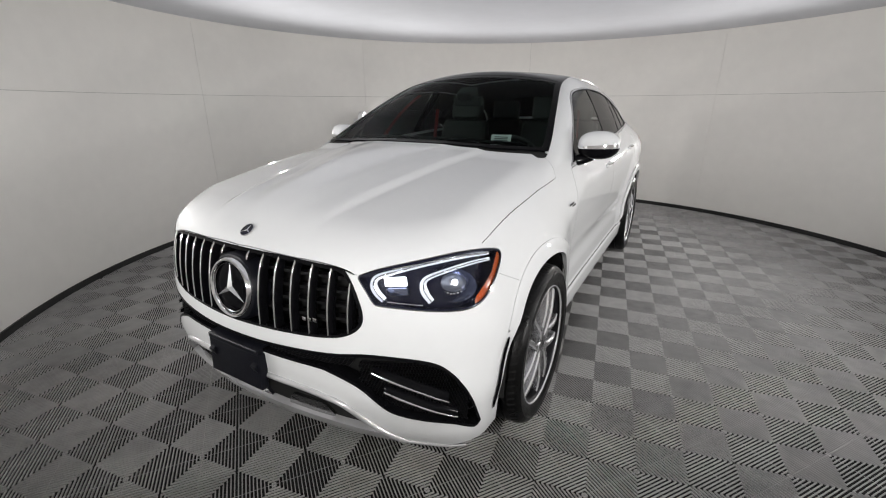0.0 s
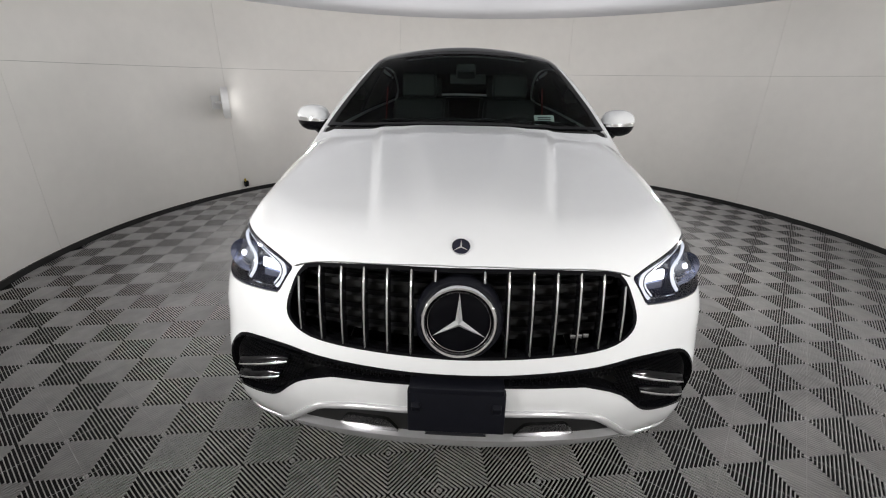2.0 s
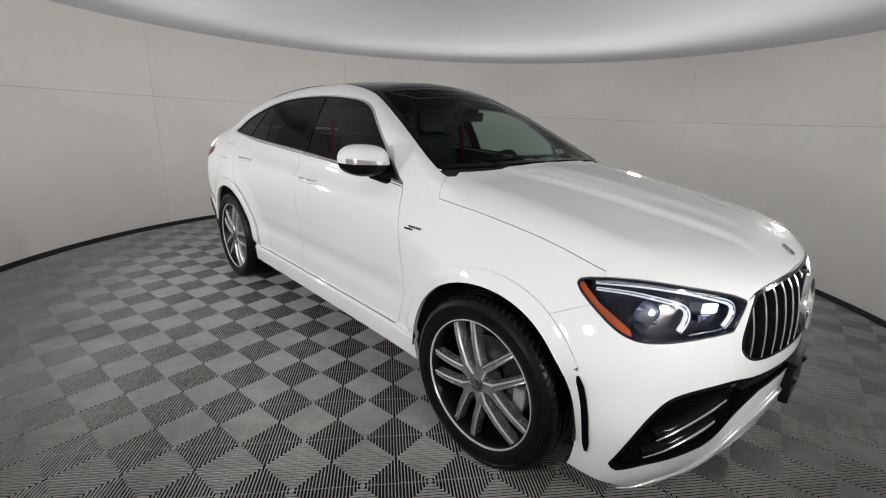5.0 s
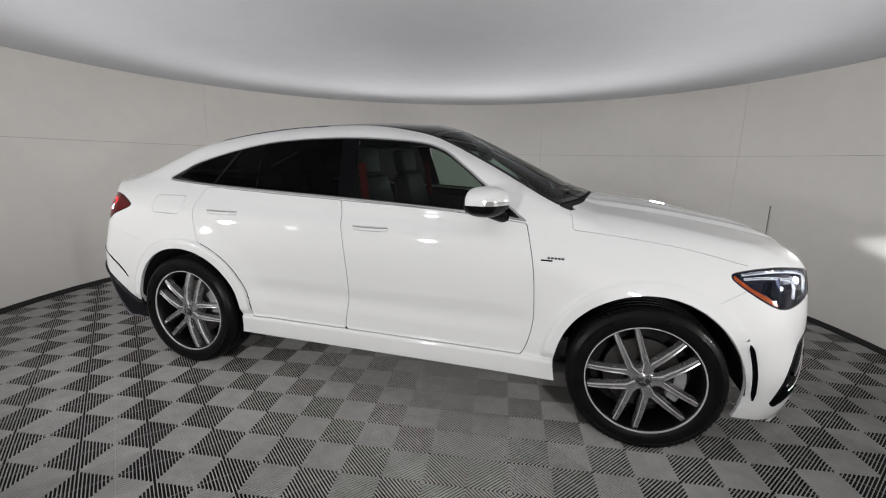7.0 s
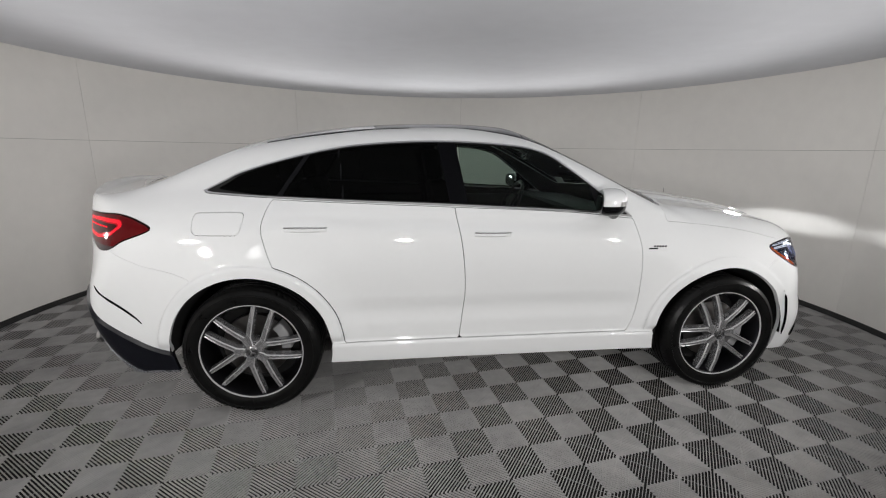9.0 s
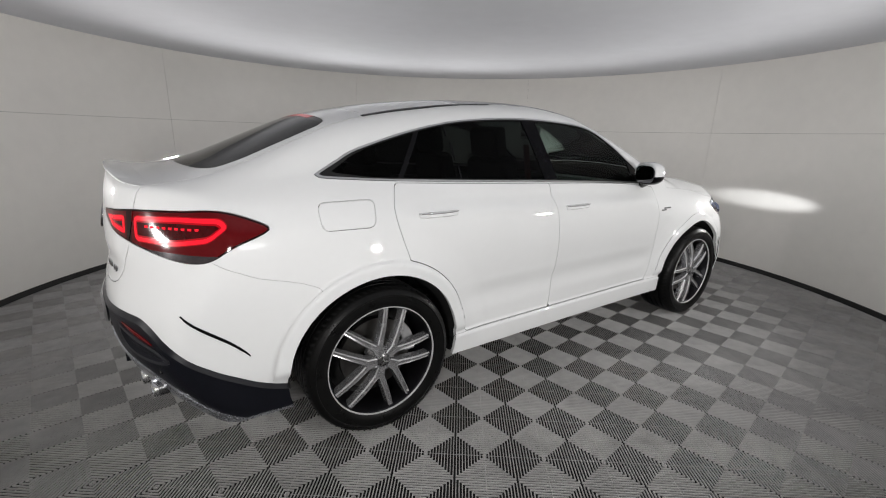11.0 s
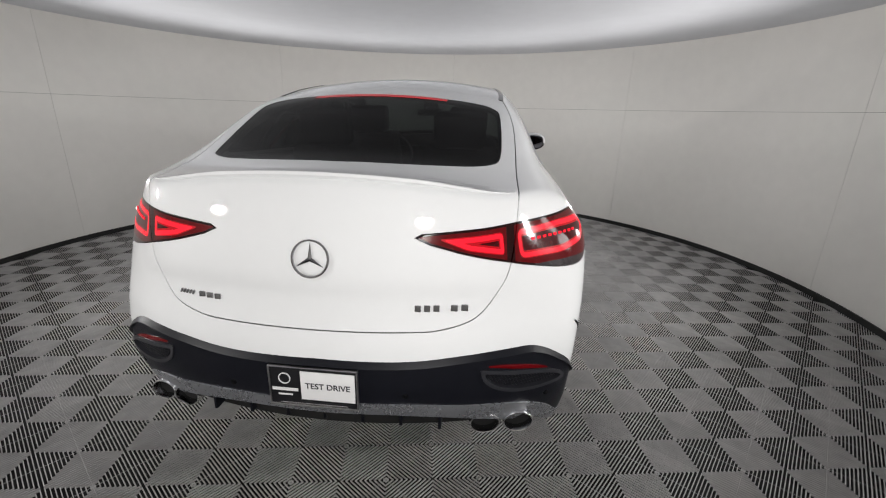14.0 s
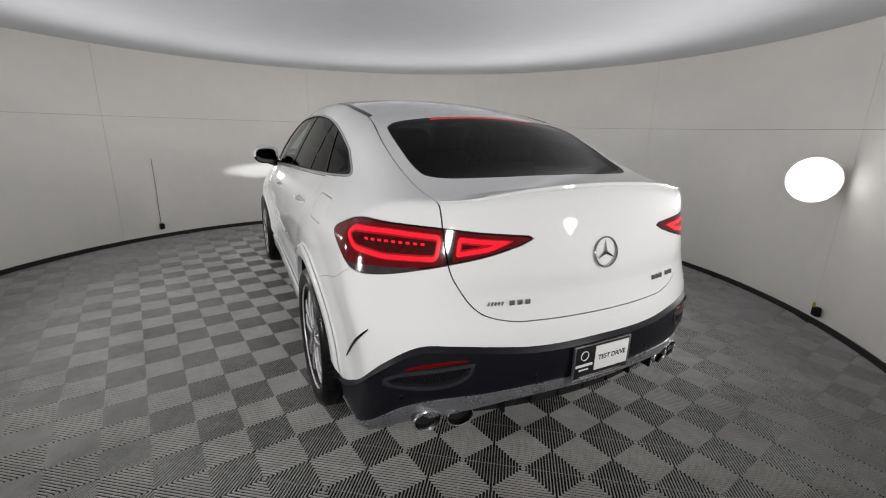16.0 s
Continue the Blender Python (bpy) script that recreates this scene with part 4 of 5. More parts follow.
sx = float(surface_x([0.0], [EMBLEM_Z])[0])
spin = pose(sx - .012, 0, EMBLEM_Z, 0, -8, 0) @ pose(0, 0, 0, 0, 0, -90)
r = EMBLEM_R
solid("emblem_base", moved(lathe([(r * 1.16, -.060), (r * 1.16, -.006), (r * 1.08, .006), (r * .98, .008), (r * .8, .0)], 64), spin), GRAIN_BLACK, grille, "black round base behind the emblem", sharp=40)
em = new("grille_emblem")
em.parent = grille
tagged(em, "large black round emblem with a chrome ring and a three-armed shape")
solid("disc", moved(lathe([(.0, .016), (r * .5, .0155), (r * .84, .012), (r * .92, .008)], 56), spin), ROOF_GLASS, em, "gloss black disc", sharp=60)
solid("ring", moved(lathe([(r * .86, .006), (r * .87, .020), (r * .90, .026), (r * .95, .027), (r * .99, .022), (r * 1.0, .006)], 72), spin), CHROME, em, "chrome ring", sharp=40)
solid("inner_ring", moved(lathe([(r * .795, .010), (r * .80, .0175), (r * .815, .0185), (r * .83, .0165), (r * .835, .010)], 72), spin), DARK_CHROME, em, "thin inner ring", sharp=40)
v, f = [(0, .032, 0)], []
for k in range(6):
    q = radians(90 + 60 * k)
    rr = r * (.80 if k % 2 == 0 else .105)
    v.append((rr * math.cos(q), .017, rr * math.sin(q)))
for k in range(6):
    f.append((0, 1 + k, 1 + (k + 1) % 6))
solid("arm_shape", moved((np.array(v), f), spin), BRIGHT_SILVER, em, "chrome three-armed shape", smooth=False)
hood_z = float(cast(np.array([[2.262, 0.0, .80]]), np.array([[0, 0, 1.0]]), 1.0, 60)[0, 2])
hood_n = field_normals(np.array([[2.262, 0.0, hood_z]]))[0]
badge("hood_emblem", .030, (2.262, 0, hood_z), math.degrees(math.atan2(hood_n[2], hood_n[0])), CHROME, LAMP_BLACK, car, depth=.004)

# small letter-shaped blocks on the grille
for k in range(3):
    bm = bmesh.new()
    box(bm, (float(surface_x([.352 + k * .021], [.762])[0]) + .002, .352 + k * .021, .762), (.006, .017, .014), bevel=.002)
    part("emblem_block", bm, CHROME, grille)

def honeycomb(end, outline, q0, q1, z0, z1, deep):
    """Six-sided cells behind an opening of the nose (1) or tail (-1)."""
    cells = []
    pitch = .0165
    for j in range(int((z1 - z0) / (pitch * .78))):
        for i in range(int((q1 - q0) / pitch)):
            cells.append((q0 + (i + .5 * (j % 2)) * pitch, z0 + j * pitch * .78))
    cells = np.array(cells)
    cells = cells[inside(cells[:, 0], cells[:, 1], outline) > .012]
    q, z = cells[:, 0], cells[:, 1]
    lo, hi = np.full(len(q), .15), np.full(len(q), 1.1)
    for _ in range(26):
        mid = (lo + hi) / 2
        inn = car_f(end * (2.35 if end > 0 else 2.55) + end * (mid - q), mid, z) < 0
        lo, hi = np.where(inn, mid, lo), np.where(inn, hi, mid)
    p = np.stack([end * (2.35 if end > 0 else 2.55) + end * (lo - q), lo, z], 1)
    nr = field_normals(p)
    p = p - nr * deep
    across = np.cross(nr, np.tile((0, 0, 1.0), (len(p), 1)))
    across /= np.linalg.norm(across, axis=1)[:, None]
    up = np.cross(across, nr)
    v, f = [], []
    for c, n, s, u in zip(p, nr, across, up):
        b = len(v)
        for i in range(6):
            t = math.pi / 3 * i
            d = s * math.cos(t) * .0079 + u * math.sin(t) * .0070
            v += [c + d, c + d * .62 - n * .012]
        for i in range(6):
            k = (i + 1) % 6
            f.append((b + 2 * i, b + 2 * k, b + 2 * k + 1, b + 2 * i + 1))
    return np.array(v), f


# lower intakes: mesh backing, blades, black lip
one("intake_back", pushed(intake, -.075), UNDER_BLACK, depth=.0, parent=front_bumper)
x, a, z = coords(intake)
i_in, i_ring = clip(intake, inside(q_front(x, a), z, INTAKE) - .012)
one("intake_frame", i_ring, GLOSS_BLACK, "gloss black intake surround", depth=.06, lift=.002, parent=front_bumper)
for k in range(2):
    z0 = .520 - k * .072
    q = np.linspace(.66 + k * .07, 1.09 + k * .055, 16)
    aa = np.interp(q, [.5, .66, .93, 1.06, 1.19, 1.3], [.48, .585, .75, .822, .875, .90])
    zz = z0 - .060 * np.linspace(1, 0, 16) ** 2 * (-1) - .05 * np.linspace(0, 1, 16) ** 2 + .006
    xs = surface_x(aa, zz)
    pts = [(xx - .014, yy, zq) for xx, yy, zq in zip(xs, aa, zz)]
    v, f = [], []
    for i, (px, py, pz) in enumerate(pts):
        h = .0135 * min(1, .45 + i / 6)
        v += [(px - .04, py - .016, pz + h * 1.5), (px - .004, py, pz + h), (px + .004, py + .002, pz), (px, py, pz - h), (px - .04, py - .016, pz - h * .9)]
    for i in range(len(pts) - 1):
        for j in range(4):
            p = i * 5 + j
            f.append((p, p + 5, p + 6, p + 1))
    f += [tuple(range(5)), tuple(range(len(v) - 5, len(v)))[::-1]]
    edge = tube([(px + .004, py + .003, pz - .010) for px, py, pz in pts], np.interp(np.linspace(0, 1, len(pts)), [0, .2, .85, 1], [.0050, .0064, .0044, .0030]), 8)
    for turn in ((lambda m: m), mirror):
        fin = solid("intake_blade", turn((np.array(v), f)), GLOSS_BLACK, front_bumper, "black intake blade with a silver edge", sharp=50)
        solid("silver_edge", turn(edge), CHROME, fin, "silver edge", sharp=60)
v, f = [], []
for k in range(64):
    for j in range(3):
        y, zc = -.50 + k * .0159 + (.008 if j % 2 else 0), .597 + j * .013
        if abs(y) < .17:
            continue
        n = len(v)
        for i in range(6):
            q = math.pi / 3 * i
            v.append((0, y + .0075 * math.cos(q), zc + .0065 * math.sin(q)))
            v.append((-.02, y + .0045 * math.cos(q), zc + .004 * math.sin(q)))
        for i in range(6):
            f.append((n + 2 * i, n + 2 * ((i + 1) % 6), n + 2 * ((i + 1) % 6) + 1, n + 2 * i + 1))
v = np.array(v)
v[:, 0] += surface_x(v[:, 1], np.clip(v[:, 2], .59, .64)) - .014
intake_cells = honeycomb(1, INTAKE, .60, 1.17, .31, .63, .024)
v, f = joined((v, f), intake_cells, mirror(intake_cells))
tagged(solid("intake_mesh", (v, f), MESH_BLACK, front_bumper, "black honeycomb mesh", smooth=False), kind="stuff")

# lower skid area: silver edge, dark hollow, silver plates
x, a, z = coords(skid)
edge, low = clip(skid, z - skid_z(a) + .020)
lip_low, hollow = clip(low, (.340 - .10 * coords(low)[1] ** 2) - coords(low)[2])
one("skid_edge", edge, BRIGHT_SILVER, "satin silver bumper edge", depth=.03, lift=.004, parent=front_bumper)
one("skid_hollow", pushed(hollow, -.045), GLOSS_BLACK, "black lower air inlet", depth=.0, parent=front_bumper)
one("skid_plate", lip_low, BRIGHT_SILVER, "satin silver skid plate", depth=.05, lift=.006, parent=front_bumper)
for y0, mat in ((0.0, GRAIN_BLACK), (.31, DARK_CHROME)):
    x, a, z = coords(hollow)
    shape = rounded([(y0 - .115, .330), (y0 - .075, .402), (y0 + .075, .396), (y0 + .115, .326)], .02, 4)
    plate_in = clip(hollow, inside(a, z, shape))[0]
    if y0:
        two("skid_insert", pushed(plate_in, -.010), mat, "silver skid plate insert", depth=.03, parent=front_bumper)
    else:
        one("skid_insert", pushed(plate_in, -.010), mat, "black skid plate insert", depth=.03, parent=front_bumper)

aa = np.concatenate([np.linspace(-.665, -.36, 18), np.linspace(-.33, .33, 14), np.linspace(.36, .665, 18)])
zz = skid_z(np.abs(aa)) - .006
pts = np.stack([surface_x(aa, zz) + .001, aa, zz], 1)
solid("skid_rim", tube(pts, .0125, 10), BRIGHT_SILVER, front_bumper, "rounded bright silver bumper edge", sharp=60)
aa = np.linspace(.66, .86, 14)
zz = .297 - .125 * aa * aa + .010
chin_line = np.stack([surface_x(aa, zz) + .001, aa, zz], 1)
for s in (1, -1):
    solid("chin_rim", tube(chin_line * np.array((1, s, 1)), np.linspace(.0100, .0050, 14), 8), BRIGHT_SILVER, front_bumper, "bright silver lip along the chin", sharp=60)

# front plate bracket
bracket = new("plate_bracket")
bracket.parent = front_bumper
tagged(bracket, "black plastic number plate bracket, empty")
bm = bmesh.new()
box(bm, (2.392, 0, .505), (.034, .312, .155), (0, -4, 0), bevel=.006)
box(bm, (2.372, 0, .592), (.075, .300, .026), (0, 6, 0), bevel=.006)
part("backing", bm, GRAIN_BLACK, bracket)
for y in (-.128, .128):
    bm = bmesh.new()
    box(bm, (2.404, y, .520), (.022, .030, .045), (0, 25, 0), bevel=.006)
    part("boss", bm, GRAIN_BLACK, bracket)


# ---------------------------------------------------------------- headlights
def on_head(q, z, inset):
    """A point behind the lens at wrap position q."""
    q, z = np.asarray(q, float), np.asarray(z, float)
    lo, hi = np.full(q.shape, .2), np.full(q.shape, 1.1)
    for _ in range(26):
        m = (lo + hi) / 2
        xx = 2.35 + m - q
        val = car_f(xx, m, z)
        inn = val < 0
        lo, hi = np.where(inn, m, lo), np.where(inn, hi, m)
    p = np.stack([2.35 + lo - q, lo, z], 1)
    return p - field_normals(p) * inset


for side in (1, -1):
    hl = new("headlight")
    hl.parent = car
    tagged(hl, "lit clear headlight with black bezel and amber reflector")
    flip = (lambda m: m) if side > 0 else mirror
    lens = solid("lens", flip(lip(head, .02)), LENS, hl, "clear lens", sharp=50)
    solid("bezel", flip(pushed(head, -.050)), LAMP_BLACK, hl, "black bezel", sharp=50)
    x, a, z = coords(head)
    rim_f = inside(q_front(x, a), z, HEAD)
    rim = clip(head, .007 - rim_f)[0]
    solid("surround", flip(lip(rim, .05, .0008)), LAMP_BLACK, hl, sharp=50)
    amb = clip(head, np.minimum(.029 - away(q_front(x, a), z, [(1.425, .945), (1.40, .915), (1.345, .869), (1.225, .810)]), rim_f - .006))[0]
    solid("side_reflector", flip(pushed(amb, -.006)), AMBER, hl, "amber side reflector", sharp=50)
    # outer module: a broad projector in a chrome bowl, with a row of bright facets below it
    def module(qc, zc):
        p = on_head([qc], [zc], .046)[0]
        n = field_normals(p[None])[0] * .35 + np.array((.9, .12, -.02))
        n /= np.linalg.norm(n)
        m = Vector(n).to_track_quat("Y", "Z").to_matrix().to_4x4()
        m.translation = Vector(p)
        return m
    m = module(1.105, .889)
    wide = m @ Matrix.Diagonal((1.30, 1, .92, 1))
    r = .040
    solid("reflector", flip(moved(lathe([(r * 1.75, .014), (r * 1.5, .0), (r * 1.08, -.016), (r, -.012)], 40), wide)), LAMP_BOWL, hl, "blue-grey chrome reflector bowl", sharp=40)
    solid("projector", flip(moved(lathe([(r, -.014), (r * .92, .004), (r * .7, .016), (r * .4, .023), (.0005, .026)], 40), wide)), PROJECTOR, hl, "clear projector lens", sharp=60)
    solid("led", flip(moved(lathe([(.0005, .0300), (r * .20, .0285), (r * .30, .022)], 24), m @ pose(-r * .35, 0, r * .30))), LED, hl, "lit white element", sharp=60)
    for k in range(7):
        bm = bmesh.new()
        box(bm, (0, 0, 0), (.0085, .006, .006), (0, 0, 0), bevel=.0015)
        bmesh.ops.transform(bm, matrix=m @ pose(-.036 + .012 * k, .016 - .0008 * (k - 3) ** 2, -.034 + .0011 * (k - 3) ** 2), verts=bm.verts)
        if side < 0:
            bmesh.ops.scale(bm, vec=(1, -1, 1), verts=bm.verts)
        part("facet", bm, LAMP_CHROME, hl, "bright facet")
    # inner module: a lit rectangular lens over a bluish bowl
    m = module(.812, .894)
    for name, mat, at, size, label in (("lit_lens", LED, (0, .012, .016), (.082, .012, .034), "lit rectangular lens"), ("bowl", LAMP_BOWL, (0, .004, -.022), (.088, .016, .030), "blue-grey chrome bowl")):
        bm = bmesh.new()
        box(bm, (0, 0, 0), size, (0, 0, 0), bevel=.006)
        bmesh.ops.transform(bm, matrix=m @ pose(*at, 0, 8, 0), verts=bm.verts)
        if side < 0:
            bmesh.ops.scale(bm, vec=(1, -1, 1), verts=bm.verts)
        part(name, bm, mat, hl, label)
    for qs, zs in (((1.34, 1.15, .95, .80, .725, .702, .712, .745), (.955, .970, .962, .943, .927, .904, .876, .848)), ((1.34, 1.20, 1.07, .985, .950, .940, .950, .975), (.936, .944, .935, .921, .908, .888, .862, .836))):
        pts = np.array(chain(on_head(np.array(qs), np.array(zs), .016), 6))
        u = np.linspace(0, 1, len(pts))
        solid("light_guide", flip(ribbon(pts, np.interp(u, [0, .4, .65, .8, 1], [.0065, .0085, .0115, .0140, .0120]), .006)), GUIDE, hl, "glowing daytime light guide", sharp=60)
        solid("guide_edge", flip(tube(pts + field_normals(pts) * .006, np.interp(u, [0, .5, 1], [.0020, .0026, .0030]), 6)), LAMP_CHROME, hl, "bright line in the light guide", sharp=60)
    qs = np.linspace(.80, 1.33, 16)
    zs = np.interp(qs, [.74, .95, 1.15, 1.33], [.952, .974, .980, .963]) - .006
    solid("chrome_line", flip(tube(on_head(qs, zs, .010), .0035, 6)), LAMP_CHROME, hl, "thin chrome line", sharp=60)
    qs = np.linspace(.76, .93, 8)
    solid("chrome_line", flip(tube(on_head(qs, .842 - .10 * (qs - .76), .012), .0030, 6)), LAMP_CHROME, hl, "thin chrome line", sharp=60)


# ---------------------------------------------------------------- tail lights
def lamp_layers(mesh, parent, flip):
    x, a, z = coords(mesh)
    q = q_rear(x, a)
    d = inside(q, z, TAIL)
    smoke_f = np.minimum(1.016 - .02 * (q - .9) - z + np.where(q < .74, -1, 0), q - .75)
    lowr, red = clip(mesh, smoke_f)
    if len(lowr[1]):
        solid("lower_lens", flip(lip(lowr, .006)), SMOKE, parent, "smoked lower lens strip", sharp=50)
    inner = [(.800, 1.143), (1.10, 1.150), (1.325, 1.146), (1.375, 1.112), (1.30, 1.056), (1.10, 1.036), (.815, 1.042)]
    inner2 = [(.455, 1.122), (.725, 1.140), (.732, 1.062), (.565, 1.084)]

    def depth_in(m):
        x, a, z = coords(m)
        q = q_rear(x, a)
        return np.maximum(inside(q, z, rounded(inner, .035, 6)), inside(q, z, rounded(inner2, .020, 5)))
    red = finer(finer(red))
    outer, rest = clip(red, -depth_in(red))
    d = depth_in(rest)
    loop, rest = clip(rest, .0075 - np.abs(d - .0115))
    solid("light_guide", flip(lip(loop, .004, .0006)), RED_LED, parent, "glowing red light loop", sharp=50)
    d = depth_in(rest)
    core, halo = clip(rest, d - .0115)
    inner_halo, core = clip(core, .026 - depth_in(core))
    for m in (halo, inner_halo):
        if len(m[1]):
            solid("soft_guide", flip(lip(m, .004)), RED_HALO, parent, "soft red border of the light loop", sharp=50)
    solid("core_lens", flip(lip(core, .004)), RED_LAMP, parent, "dark red inner lens", sharp=50)
    x, a, z = coords(outer)
    glow, dark_edge = clip(outer, np.minimum(inside(q_rear(x, a), z, TAIL) - .007, np.abs(q_rear(x, a) - .765) - .022))
    solid("outer_lens", flip(lip(glow, .004)), RED_OUTER, parent, "red outer lens", sharp=50)
    solid("lens_border", flip(lip(dark_edge, .008)), RED_DARK, parent, "dark red lens border", sharp=50)


for side in (1, -1):
    flip = (lambda m: m) if side > 0 else mirror
    tl = new("tail_light")
    tl.parent = car
    tagged(tl, "lit red tail light wrapping round the rear corner")
    lamp_layers(tail_body, tl, flip)
    tg = new("tail_light")
    tg.parent = tailgate
    tagged(tg, "lit red inner tail light on the tailgate")
    lamp_layers(tail_gate, tg, flip)
    for k in range(9):
        q, zz = .900 + k * .040, 1.104
        lo, hi = .3, 1.1
        for _ in range(26):
            mid = (lo + hi) / 2
            if car_f(np.array([q - 2.55 - mid]), np.array([mid]), np.array([zz]))[0] < 0:
                lo = mid
            else:
                hi = mid
        p = np.array([[q - 2.55 - lo, lo, zz]])
        nr = field_normals(p)[0]
        bm = bmesh.new()
        box(bm, (p[0, 0] + nr[0] * .001, side * (p[0, 1] + nr[1] * .001), zz), (.014, .005, .009), (0, 0, side * math.degrees(math.atan2(nr[1], nr[0])) - side * 90), bevel=.0015)
        part("led_element", bm, RED_LED, tl)

badge("tailgate_emblem", .062, (float(surface_x([0.0], [1.052], False)[0]) - .001, 0, 1.052), 11, DARK_CHROME, None, tailgate, depth=.006, yaw=180)


def blocks(parent, y0, y1, z, n, h, lean=0):
    """Plain dark chrome bars in the place of raised lettering."""
    w = (y1 - y0) / n
    for k in range(n):
        y = y0 + (k + .5) * w
        bm = bmesh.new()
        xs = float(surface_x([y], [z], False)[0])
        box(bm, (xs - .0025, y, z), (.007, abs(w) * (.40 if lean else .66), h), (lean, 4, 0), bevel=.0012)
        part("lettering_block", bm, DARK_CHROME, parent)


blocks(tailgate, -.325, -.415, .893, 3, .021)
blocks(tailgate, -.440, -.508, .893, 2, .021)
blocks(tailgate, .505, .440, .889, 5, .015, lean=28)
blocks(tailgate, .425, .330, .889, 3, .018)

vent_cells = honeycomb(-1, VENT, .58, 1.08, .555, .68, .010)
for m in (vent_cells, mirror(vent_cells)):
    tagged(solid("vent_mesh", m, VENT_GREY, lower, "dark honeycomb mesh in the rear vent", smooth=False), kind="stuff")

# rear bumper corners: black strips for cut slits, red reflectors given a faint glow
STRIPS = (("slit_strip", "black crescent strip in place of the air slit", GLOSS_BLACK, .0060, (1.155, 1.20, 1.26, 1.33, 1.385, 1.415), (.778, .748, .703, .645, .592, .560)),
          ("rear_reflector", "long red rear reflector", RED_OUTER, .0080, (.635, .71, .77, .83, .89, .945), (.682, .676, .668, .660, .650, .638)))
for side, (name, label, mat, wide, qs, zs) in ((s, k) for s in (1, -1) for k in STRIPS):
    qs, zs = np.array(qs), np.array(zs)
    lo, hi = np.full(6, .3), np.full(6, 1.1)
    for _ in range(26):
        mid = (lo + hi) / 2
        inn = car_f(qs - 2.55 - mid, mid, zs) < 0
        lo, hi = np.where(inn, mid, lo), np.where(inn, hi, mid)
    pts = np.array(chain(np.stack([qs - 2.55 - lo, lo, zs], 1), 5))
    nr = field_normals(pts)
    half_w = wide * np.sin(np.linspace(.25, math.pi - .2, len(pts))) ** .7
    dirs = np.gradient(pts, axis=0)
    dirs /= np.linalg.norm(dirs, axis=1)[:, None]
    across = np.cross(dirs, nr)
    up, dn = pts + across * half_w[:, None] + nr * .0030, pts - across * half_w[:, None] + nr * .0030
    v = np.vstack([up, pts + nr * .0042, dn, up - nr * .006, dn - nr * .006])
    n = len(pts)
    f = []
    for i in range(n - 1):
        for b0, b1 in ((0, 1), (1, 2), (3, 0), (2, 4)):
            f.append((b0 * n + i, b0 * n + i + 1, b1 * n + i + 1, b1 * n + i))
    m = (v, f)
    solid(name, m if side > 0 else mirror(m), mat, rear_bumper if mat is GLOSS_BLACK else lower, label, sharp=40)

# rear plate with dealer insert
plate = new("plate_holder")
plate.parent = lower
tagged(plate, "black plate frame with a white test drive card")
px = float(surface_x([0.0], [.60], False)[0]) - .006
plate.matrix_local = pose(px, 0, .612, 0, 0, 0)
bm = bmesh.new()
box(bm, (0, 0, 0), (.012, .306, .152), bevel=.004)
part("frame", bm, PLATE_BLACK, plate, "black plate frame")
bm = bmesh.new()
for c, d in (((-.004, 0, .0745), (.013, .308, .005)), ((-.004, 0, -.0735), (.013, .308, .007)), ((-.004, .1515, 0), (.013, .005, .142)), ((-.004, -.1515, 0), (.013, .005, .142))):
    box(bm, c, d, bevel=.002)
part("border", bm, SATIN_TRIM, plate, "grey metal plate border")
bm = bmesh.new()
box(bm, (-.008, -.051, .008), (.004, .186, .108), bevel=.001)
part("card", bm, PAPER, plate, "white card")
bm = bmesh.new()
for k in (0,):
    box(bm, (-.0075, 0, -.066), (.004, .235, .009), bevel=.002)
part("lower_bar", bm, CHROME, plate)
bm = bmesh.new()
box(bm, (-.0075, .098, -.012), (.003, .090, .011), bevel=.001)
part("name_bar", bm, PAPER, plate)
bm = bmesh.new()
box(bm, (-.0075, .098, -.032), (.003, .050, .006), bevel=.001)
part("name_bar", bm, PAPER, plate)
solid("round_mark", moved(lathe([(.018, 0), (.018, .003), (.021, .003), (.021, 0)], 32), pose(-.006, .098, .030, 0, 0, 90)), PAPER, plate, sharp=40)


def writing(text, size, at, turn, mat, parent, name="lettering"):
    cv = bpy.data.curves.new(name, "FONT")
    cv.body, cv.size, cv.extrude, cv.offset = text, size, .0004, size * .018
    cv.align_x, cv.align_y = "CENTER", "CENTER"
    tmp = bpy.data.objects.new(name, cv)
    scene.collection.objects.link(tmp)
    deps = bpy.context.evaluated_depsgraph_get()
    me = bpy.data.meshes.new_from_object(tmp.evaluated_get(deps))
    bpy.data.objects.remove(tmp)
    bpy.data.curves.remove(cv)
    me.materials.clear()
    me.materials.append(mat)
    ob = new(name, me)
    ob.parent = parent
    ob.matrix_local = pose(*at, *turn)
    return ob


writing("TEST DRIVE", .030, (-.0105, -.051, .008), (90, 0, -90), INK, plate)

